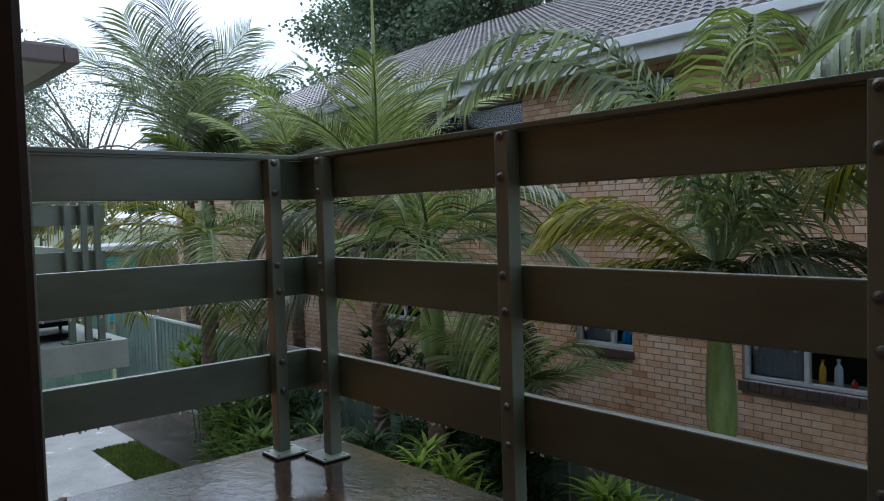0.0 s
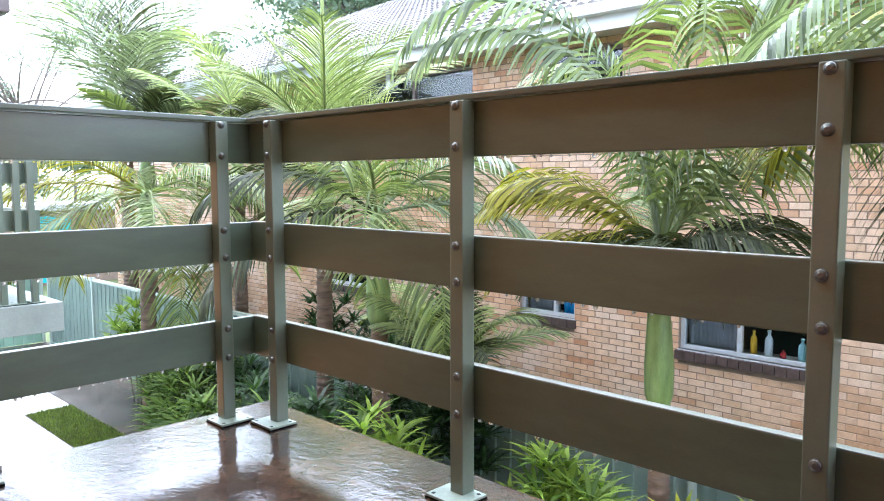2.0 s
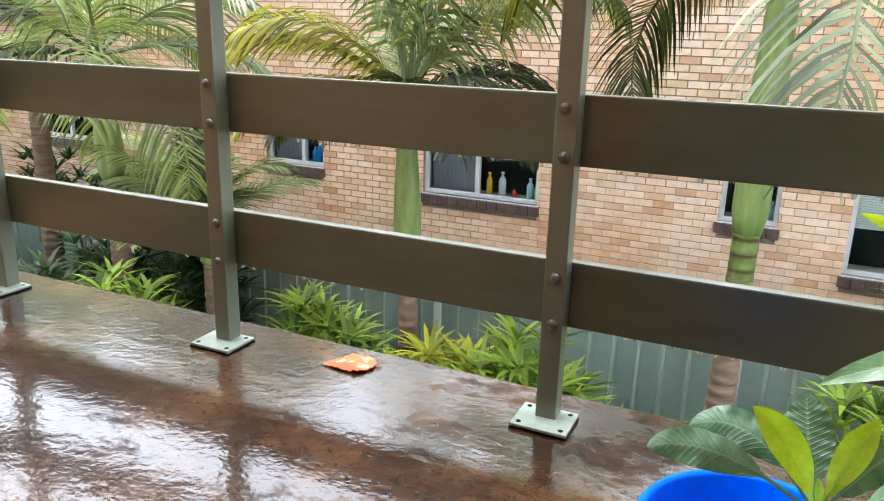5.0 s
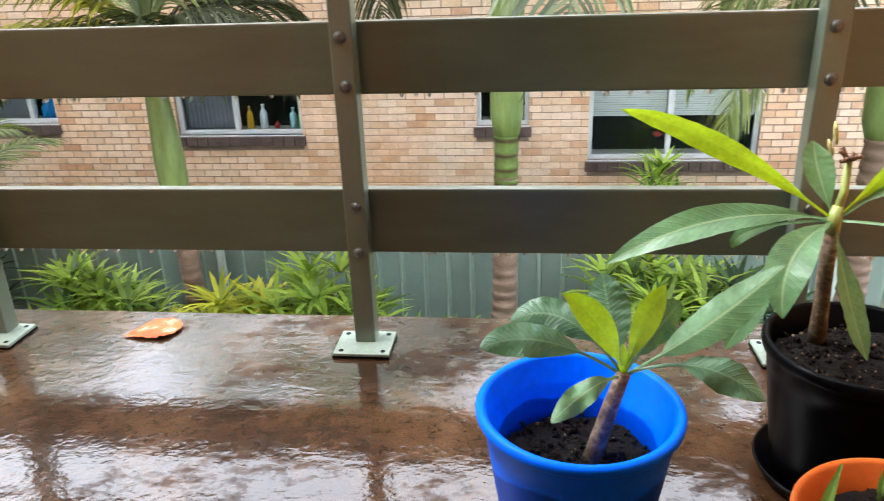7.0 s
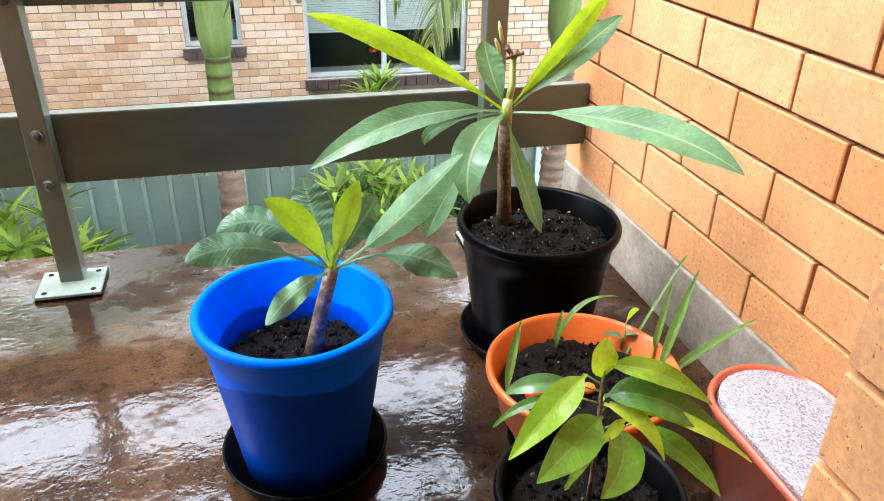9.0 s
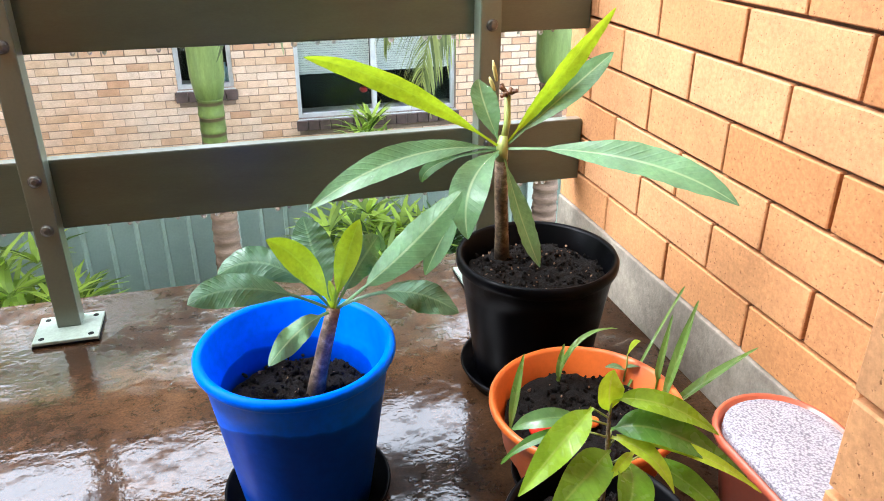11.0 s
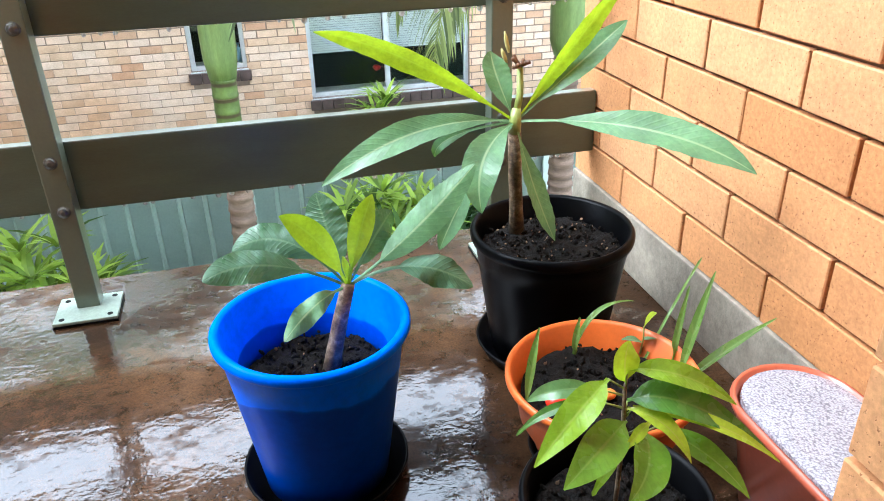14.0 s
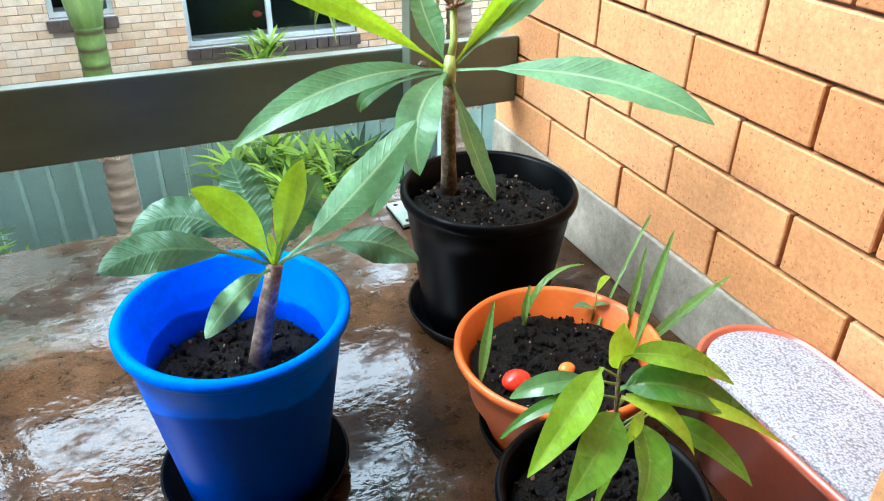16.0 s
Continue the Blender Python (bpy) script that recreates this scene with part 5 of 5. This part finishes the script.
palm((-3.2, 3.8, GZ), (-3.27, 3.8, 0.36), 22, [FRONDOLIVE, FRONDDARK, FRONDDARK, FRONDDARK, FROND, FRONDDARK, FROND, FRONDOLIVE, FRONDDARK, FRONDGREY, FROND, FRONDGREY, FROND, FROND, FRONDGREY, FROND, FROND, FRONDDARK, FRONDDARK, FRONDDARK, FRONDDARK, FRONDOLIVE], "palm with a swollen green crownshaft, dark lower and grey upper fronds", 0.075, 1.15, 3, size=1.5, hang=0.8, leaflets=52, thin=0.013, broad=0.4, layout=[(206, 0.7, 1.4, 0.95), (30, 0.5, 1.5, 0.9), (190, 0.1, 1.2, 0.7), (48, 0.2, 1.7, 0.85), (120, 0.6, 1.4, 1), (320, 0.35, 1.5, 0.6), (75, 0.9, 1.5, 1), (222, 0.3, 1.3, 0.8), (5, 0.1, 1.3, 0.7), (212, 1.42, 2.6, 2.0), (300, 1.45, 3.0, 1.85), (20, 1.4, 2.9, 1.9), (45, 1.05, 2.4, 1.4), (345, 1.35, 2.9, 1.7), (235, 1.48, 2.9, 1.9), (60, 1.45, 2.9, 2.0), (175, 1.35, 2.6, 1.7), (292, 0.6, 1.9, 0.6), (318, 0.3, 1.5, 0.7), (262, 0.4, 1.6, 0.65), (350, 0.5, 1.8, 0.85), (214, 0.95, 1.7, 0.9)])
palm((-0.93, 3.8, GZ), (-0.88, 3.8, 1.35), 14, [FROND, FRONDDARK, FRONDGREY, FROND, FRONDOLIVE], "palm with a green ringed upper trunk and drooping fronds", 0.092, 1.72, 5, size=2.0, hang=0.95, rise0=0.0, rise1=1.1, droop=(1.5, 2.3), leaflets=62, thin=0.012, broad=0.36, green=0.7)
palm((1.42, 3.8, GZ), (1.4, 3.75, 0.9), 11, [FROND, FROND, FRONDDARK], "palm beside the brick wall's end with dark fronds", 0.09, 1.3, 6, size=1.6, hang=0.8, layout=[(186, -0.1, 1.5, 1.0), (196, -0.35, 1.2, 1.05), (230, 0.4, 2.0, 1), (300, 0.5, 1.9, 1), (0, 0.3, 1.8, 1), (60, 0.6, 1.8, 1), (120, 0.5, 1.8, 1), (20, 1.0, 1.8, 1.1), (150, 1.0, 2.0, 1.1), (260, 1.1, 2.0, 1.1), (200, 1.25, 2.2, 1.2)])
palm((-10.9, 3.5, GZ), (-10.8, 3.5, 0.7), 13, [FROND, FRONDOLIVE, FROND], "palm with a slim brown trunk over the yard", 0.1, 0.8, 7, size=2.6, hang=0.9, rise0=-0.25, rise1=0.7, droop=(1.2, 2.0), thin=0.01)
palm((-13.5, 4.75, GZ), (-13.5, 4.75, 1.5), 18, [FRONDGREY, FRONDDARK, FROND, FRONDGREY], "dense grey-green palm behind the fence corner", 0.11, 0.9, 12, size=1.55, rise0=0.2, rise1=1.5, droop=(0.6, 1.7), leaflets=46, thin=0.02, broad=0.3)
palm((-15.4, 5.2, GZ), (-15.4, 5.2, 2.3), 11, [FRONDGREY, FRONDDARK, FRONDGREY], "tall dark palm beyond the boundary fence", 0.13, 1.0, 8, size=3.1, rise0=0.7, rise1=1.5, spear=2.6, droop=(0.3, 0.9), thin=0.01)
palm((-11.6, 5.4, GZ), (-11.6, 5.4, 1.3), 12, [FROND, FRONDLIGHT, FRONDDARK], "green palm behind the boundary fence", 0.1, 0.9, 9, size=2.1, rise0=0.2, rise1=1.45, droop=(0.7, 1.5), thin=0.01)
palm((-5.1, 3.7, GZ), (-5.1, 3.7, -0.8), 10, [FROND, FRONDDARK, FRONDLIGHT, FROND], "young palm with broad dark fronds by the fence", 0.06, 0.4, 10, size=1.0, rise0=0.2, droop=(0.8, 1.6))
palm((-6.9, 5.0, GZ), (-6.9, 5.0, -1.0), 10, [FROND, FRONDLIGHT], "small green palm behind the fence", 0.06, 0.4, 11, size=0.9, rise0=0.3, droop=(0.8, 1.6))

# ---- shrubs ----
def shrub_bm(w, d, h, tufts, leaves, length, width, seed, spread=1.0):
    """Many tufts of strap leaves on short canes."""
    rnd = random.Random(seed)
    verts, faces = [], []
    for _ in range(tufts):
        a, q = rnd.uniform(0, 6.283), math.sqrt(rnd.random())
        o = Vector((w / 2 * q * math.cos(a), d / 2 * q * math.sin(a), h * rnd.uniform(0.45, 1.0) * (1 - 0.45 * q * q)))
        tilt = Vector((math.cos(a) * q * 0.7, math.sin(a) * q * 0.7, 0.8))
        for k in range(leaves):
            b = 6.283 * k / leaves + rnd.uniform(-0.2, 0.2)
            dv = (Vector((math.cos(b), math.sin(b), rnd.uniform(0.0, 0.9))) * spread + tilt * 0.5).normalized()
            L = length * rnd.uniform(0.7, 1.15)
            sd = dv.cross(Vector((0, 0, 1)))
            if sd.length < 0.05:
                sd = Vector((1, 0, 0))
            sd.normalize()
            p = o.copy()
            base = len(verts)
            for j in range(4):
                t_ = j / 3
                ww = width * (0.4, 1.0, 0.75, 0.06)[j] * 0.5
                verts += [tuple(p - sd * ww), tuple(p + sd * ww)]
                p = p + dv * (L / 3)
                dv = (dv + Vector((0, 0, -0.28))).normalized()
            for j in range(3):
                k0 = base + j * 2
                faces.append((k0, k0 + 1, k0 + 3, k0 + 2))
    me_ = bpy.data.meshes.new("foliage")
    me_.from_pydata(verts, [], faces)
    return me_


def shrub(at, w, d, h, m, label, tufts=34, leaves=11, length=0.3, width=0.035, seed=0):
    t = thing("shrub", at, label, "shrub", "garden shrubs")
    me_ = shrub_bm(w, d, h, tufts, leaves, length, width, seed)
    me_.materials.append(m)
    ob = new("foliage", me_)
    ob.parent = t
    rnd = random.Random(seed)
    for k in range(7):
        a = rnd.uniform(0, 6.283)
        part("cane", tube([(0.1 * math.cos(a), 0.1 * math.sin(a), 0), (w * 0.3 * math.cos(a), d * 0.3 * math.sin(a), h * 0.7)], [0.012, 0.008], 6), BARK, t)
    return t


for i, (x, y, w, d, h, m, lab) in enumerate((
        (-3.85, 3.5, 1.3, 0.9, 1.45, SHRUB, "bright green fan-leaved shrub in front of the fence"), (-2.75, 3.5, 0.9, 0.8, 1.35, SHRUBYELLOW, "yellow-green croton shrub by the palm trunk"),
        (-2.2, 3.5, 1.1, 0.9, 1.5, SHRUB, "bright green fan-leaved shrub in front of the fence"), (-1.4, 3.2, 0.8, 0.7, 1.2, SHRUB, "low grassy green shrub in front of the fence"),
        (-3.1, 3.3, 0.9, 0.7, 1.25, SHRUBYELLOW, "yellow-green croton shrub by the palm trunk"), (-1.9, 2.9, 0.9, 0.7, 1.2, SHRUB, "low grassy green shrub in front of the fence"),
        (0.12, 3.6, 1.1, 0.9, 1.7, SHRUB, "dense green strap-leaved shrub in front of the fence"), (0.7, 3.7, 1.0, 0.8, 1.45, SHRUBDARK, "dark green strap-leaved shrub by the fence"),
        (-5.4, 3.0, 1.2, 1.0, 1.55, SHRUB, "green fan-leaved shrub below the balcony corner"), (-6.4, 3.2, 1.2, 0.9, 1.4, SHRUBDARK, "dark green fan-leaved shrub below the balcony corner"),
        (-7.9, 3.4, 1.6, 0.9, 1.3, SHRUBDARK, "dark green leafy shrub by the paved strip"), (-9.2, 3.9, 1.5, 0.8, 1.25, SHRUBDARK, "dark green leafy shrub by the paved strip"),
        (-10.2, 4.2, 1.3, 0.6, 1.25, SHRUB, "green leafy shrub against the steel fence"), (-12.4, 3.95, 1.3, 0.8, 1.6, SHRUB, "light green shrub against the steel fence"),
        (-8.0, 5.5, 1.2, 1.0, 1.7, SHRUBDARK, "large dark shrub behind the fence"), (-9.4, 5.6, 1.6, 1.0, 2.0, SHRUBDARK, "large dark shrub behind the fence"),
        (-6.6, 3.95, 1.0, 0.7, 2.15, SHRUBDARK, "tall dark shrub between the palms by the fence"), (-5.55, 4.05, 0.8, 0.6, 2.1, SHRUBDARK, "tall dark shrub between the palms by the fence"),
        (-10.1, 3.55, 1.3, 0.8, 1.2, SHRUBMID, "fan-leaved rhapis clump beside the paved strip"), (-9.2, 3.25, 1.4, 0.8, 1.2, SHRUBMID, "fan-leaved rhapis clump beside the paved strip"), (-8.2, 2.95, 1.3, 0.8, 1.15, SHRUBMID, "fan-leaved rhapis clump beside the paved strip"), (-7.1, 3.0, 1.3, 0.9, 1.35, SHRUBMID, "fan-leaved rhapis clump below the balcony corner"),
        (0.6, 6.2, 0.9, 0.55, 1.45, SHRUB, "pale spider plant below the neighbour's window"))):
    shrub((x, y, GZ), w, d, h, m, lab, 80 if w > 1 else 55, 12, 0.34, 0.04, 200 + i)

# ---- trees and things far off ----
def tree(at, h, crown_r, crown_h, seed, label, leaves=9000, leaf=0.14, sparse=1.0, clumps=26, lean=(0, 0), foliage=None):
    rnd = random.Random(seed)
    t = thing("tree", at, label, "tree", "distant trees")
    top = Vector((lean[0], lean[1], h * 0.62))
    bm = tube(curve_points((0, 0, 0), top, (0.4, 0.2, 0), 9), [h * 0.02 * (1 - 0.6 * i / 8) for i in range(9)], 9)
    centres = []
    for k in range(clumps):
        a, q = rnd.uniform(0, 6.283), math.sqrt(rnd.random())
        c = Vector((lean[0] + crown_r * q * math.cos(a), lean[1] + crown_r * q * math.sin(a), h - crown_h * rnd.random() * (0.5 + 0.5 * q)))
        centres.append((c, crown_r * rnd.uniform(0.2, 0.36)))
        s = top * rnd.uniform(0.6, 1.0)
        tube(curve_points(s, c, crown_h * 0.15, 6), [h * 0.005 * (1 - 0.15 * i) for i in range(6)], 5, bm)
    part("trunk", bm, BARK, t, "grey branching trunk", True)
    verts, faces = [], []
    for _ in range(leaves):
        c, r = centres[int(rnd.random() * len(centres))]
        v = Vector((rnd.gauss(0, 1), rnd.gauss(0, 1), rnd.gauss(0, 0.6)))
        p = c + v * (r * 0.55 * sparse)
        d1 = Vector((rnd.uniform(-1, 1), rnd.uniform(-1, 1), rnd.uniform(-1, 0.3))).normalized() * leaf * rnd.uniform(0.6, 1.4)
        d2 = d1.orthogonal().normalized() * leaf * 0.35
        k = len(verts)
        verts += [tuple(p), tuple(p + d1 * 0.5 + d2), tuple(p + d1), tuple(p + d1 * 0.5 - d2)]
        faces.append((k, k + 1, k + 2, k + 3))
    me_ = bpy.data.meshes.new("crown")
    me_.from_pydata(verts, [], faces)
    me_.materials.append(foliage or TREELEAF)
    ob = new("crown", me_)
    ob.parent = t
    return t


tree((-34, 27, GZ), 19, 6.5, 9, 31, "large dark gum tree behind the tiled roof", 42000, 0.24, clumps=60)
tree((-27, 29, GZ), 19.5, 6, 8, 32, "large dark gum tree behind the tiled roof", 36000, 0.24, clumps=56)
tree((-33, 8.5, GZ), 10.5, 4.5, 6.5, 33, "thin pale gum tree with bare branches", 9000, 0.1, 0.7, 26, foliage=TREEPALE)
tree((-38, 4.5, GZ), 11, 5, 6, 36, "thin pale gum tree with bare branches", 8000, 0.11, 0.7, 24, foliage=TREEPALE)
tree((-26, 14, GZ), 8.5, 3, 5, 34, "grey-green tree behind the palms", 5000, 0.2, clumps=20)
for i, (x, y) in enumerate(((-90, 20), (-105, 36), (-95, 50), (-110, 66), (-120, 5))):
    tree((x, y, GZ), 9 + 2 * (i % 2), 7, 6, 50 + i, "distant tree at the field's edge", 3000, 0.7, clumps=18)

shed = thing("shed", (-30, 8.0, GZ), "low grey shed with a flat pale roof and a teal door", "shed")
part("wall", boxm(-2, 2, -2.2, 2.6, 0, 2.55), NMORTAR, shed)
part("roof", boxm(-2.2, 2.3, -2.6, 3.2, 2.55, 2.75, bev=0.02), PATHC, shed, "pale flat roof")
TEAL = surface("teal_door_paint", (0.02, 0.36, 0.36), 0.5, 4, 40, 0.1, 0.05)
part("door", boxm(2.0, 2.05, -0.7, 0.5, 0.1, 2.35, bev=0.01), TEAL, shed, "teal door")
carport = thing("carport", (-17.5, 7.6, GZ), "low pale corrugated carport roof over the fence", "carport")
bm = bmesh.new()
a = [bm.verts.new((-3.5 + 7 * i / 90, -2.0, 1.75 + 0.03 * math.sin(i * 1.57))) for i in range(91)]
b = [bm.verts.new((-3.5 + 7 * i / 90, 2.0, 2.0 + 0.03 * math.sin(i * 1.57))) for i in range(91)]
for i in range(90):
    bm.faces.new((a[i], a[i + 1], b[i + 1], b[i]))
bmesh.ops.solidify(bm, geom=bm.faces[:], thickness=0.01)
part("roof", bm, GUTTER, carport, "pale corrugated roofing")
for px in (-3.3, 3.3):
    for py in (-1.8, 1.8):
        part("post", boxm(px - 0.05, px + 0.05, py - 0.05, py + 0.05, 0, 1.78 + (0.2 if py > 0 else 0)), ALU, carport)

# ---- pieces: bricks and tiles ----
def brick_mesh(name, lx, ly, lz, m, bev=0.002):
    """A block centred on its face edge, with eased arrises."""
    bm = boxm(-lx / 2, lx / 2, -ly / 2, ly / 2, -lz / 2, lz / 2)
    bmesh.ops.bevel(bm, geom=bm.edges[:], offset=bev, segments=1, affect="EDGES")
    me_ = bpy.data.meshes.new(name)
    bm.to_mesh(me_)
    bm.free()
    me_.materials.append(m)
    return me_


rnd = random.Random(77)
cache = {}
def place_brick(parent, axis, a, b, fixed, z0, mat, depth=0.1, out=0.0):
    """One brick from a to b along an axis, its face at fixed."""
    L = round(b - a, 3)
    key = (axis, L, mat.name)
    if key not in cache:
        cache[key] = brick_mesh("brick", depth if axis == "y" else L, L if axis == "y" else depth, 0.08, mat)
    ob = new("brick", cache[key])
    ob.parent = parent
    c = (a + b) / 2
    w = rnd.uniform(-0.0012, 0.0012)
    ob.location = (fixed + depth / 2 + w, c, z0 + 0.0385) if axis == "y" else (c, fixed + (depth / 2 + w) * (1 if out >= 0 else -1), z0 + 0.0385)


Z0 = 0.129 + 0.0045
for k in range(26):
    z = Z0 + 0.086 * k
    y = -0.96 + (0.0 if k % 2 == 0 else 0.12)
    while y < 0.478:
        a, b = max(y + 0.003, YW + 0.001), min(y + 0.237, 0.478)
        if b - a > 0.03:
            place_brick(wall_e, "y", a, b, 0.0, z, ORANGE)
        y += 0.24
# pier beside the door: its face to the balcony and its reveal
for k in range(27):
    z = 0.0475 + 0.086 * (k - 0)
    h = -0.336
    cuts = [(h, -0.099), (-0.093, -0.003)] if k % 2 == 0 else [(h, -0.225), (-0.219, -0.003)]
    for a, b in cuts:
        place_brick(wall_s, "x", a, b, YW, z, ORANGE, 0.1, -1)
    place_brick(wall_s, "y", -0.999, YW - 0.11, h, z, ORANGE, 0.1)

# neighbour's wall, of smaller bricks
NCOURSE, NLONG = 0.0765, 0.204
NHIGH = NCOURSE - 0.008
near_n, nv, nf = 0, [], []
k = 0
CUBE_F = ((0, 1, 5, 4), (1, 2, 6, 5), (2, 3, 7, 6), (3, 0, 4, 7), (4, 5, 6, 7))
while GZ + NCOURSE * k < NZ1 - 0.05:
    z = GZ + NCOURSE * k + 0.004
    x = NX0 - (0.0 if k % 2 == 0 else NLONG / 2)
    while x < NX1:
        segs = [(max(x + 0.004, NX0), min(x + NLONG - 0.004, NX1))]
        for o in OPEN:
            if z + NHIGH > o[2] - (0.12 if o[3] < 0.5 else 0) and z < o[3]:
                nxt = []
                for a, b in segs:
                    if b <= o[0] or a >= o[1]:
                        nxt.append((a, b))
                        continue
                    if a < o[0]:
                        nxt.append((a, o[0]))
                    if b > o[1]:
                        nxt.append((o[1], b))
                segs = nxt
        for a, b in segs:
            if b - a < 0.02:
                continue
            if -3.9 < a < 0.9 and -2.0 < z < -0.55 and near_n < 300:
                near_n += 1
                L = round(b - a, 2)
                key = ("n", L)
                if key not in cache:
                    cache[key] = brick_mesh("brick", L, 0.06, NHIGH, NBRICK, 0.003)
                ob = new("brick", cache[key])
                ob.parent = house
                ob.location = ((a + b) / 2, 0.03 + rnd.uniform(-0.001, 0.001), z + NHIGH / 2)
            else:
                j = len(nv)
                w = rnd.uniform(-0.001, 0.001)
                e = 0.003
                nv += [(a, 0.02, z), (b, 0.02, z), (b, 0.02, z + NHIGH), (a, 0.02, z + NHIGH), (a + e, w, z + e), (b - e, w, z + e), (b - e, w, z + NHIGH - e), (a + e, w, z + NHIGH - e)]
                nf += [tuple(j + q for q in f) for f in CUBE_F]
        x += NLONG
    k += 1
me = bpy.data.meshes.new("brickwork")
me.from_pydata(nv, [], nf)
me.materials.append(NBRICK_J)
bw = new("brickwork", me)
bw.parent = house
bw["kind"] = "stuff"

# roof tiles in courses, each a shallow double roll
TW, TL = 0.3, 0.33
prof = [(0.0, 0.012), (0.04, 0.035), (0.09, 0.04), (0.13, 0.02), (0.16, 0.02), (0.2, 0.04), (0.25, 0.04), (0.29, 0.012)]
ca, sa = 1 / math.sqrt(1 + SL * SL), SL / math.sqrt(1 + SL * SL)
def tile_geo():
    v, f = [], []
    for s, lift in ((0.0, 0.022), (TL + 0.05, 0.0)):
        for px, pz in prof:
            v.append((px, s * ca - (pz + lift) * sa, s * sa + (pz + lift) * ca))
    for px, pz in prof:
        v.append((px, 0.0, 0.0))
    n_ = len(prof)
    for i in range(n_ - 1):
        f.append((i, i + 1, n_ + i + 1, n_ + i))
        f.append((2 * n_ + i, 2 * n_ + i + 1, i + 1, i))
    return v, f


tv, tf = tile_geo()
tm = bpy.data.meshes.new("tile")
tm.from_pydata(tv, [], tf)
tm.materials.append(TILE)
jv, jf, count = [], [], 0
for r in range(30):
    y = 6.2 + r * TL * ca
    z = 2.7 + r * TL * sa + 0.025
    x = 6.5
    while x > roof_left(y) + TW:
        x -= TW
        if r < 8 and -13 < x < -1.5 and count < 300:
            ob = new("tile", tm)
            ob.parent = roof
            ob.location = (x, y - NY, z)
            count += 1
        else:
            j = len(jv)
            jv += [(a + x, b + y - NY, c + z) for a, b, c in tv]
            jf += [tuple(j + q for q in f) for f in tf]
me = bpy.data.meshes.new("tiling")
me.from_pydata(jv, [], jf)
me.materials.append(TILE_J)
ob = new("tiling", me)
ob.parent = roof
ob["kind"] = "stuff"
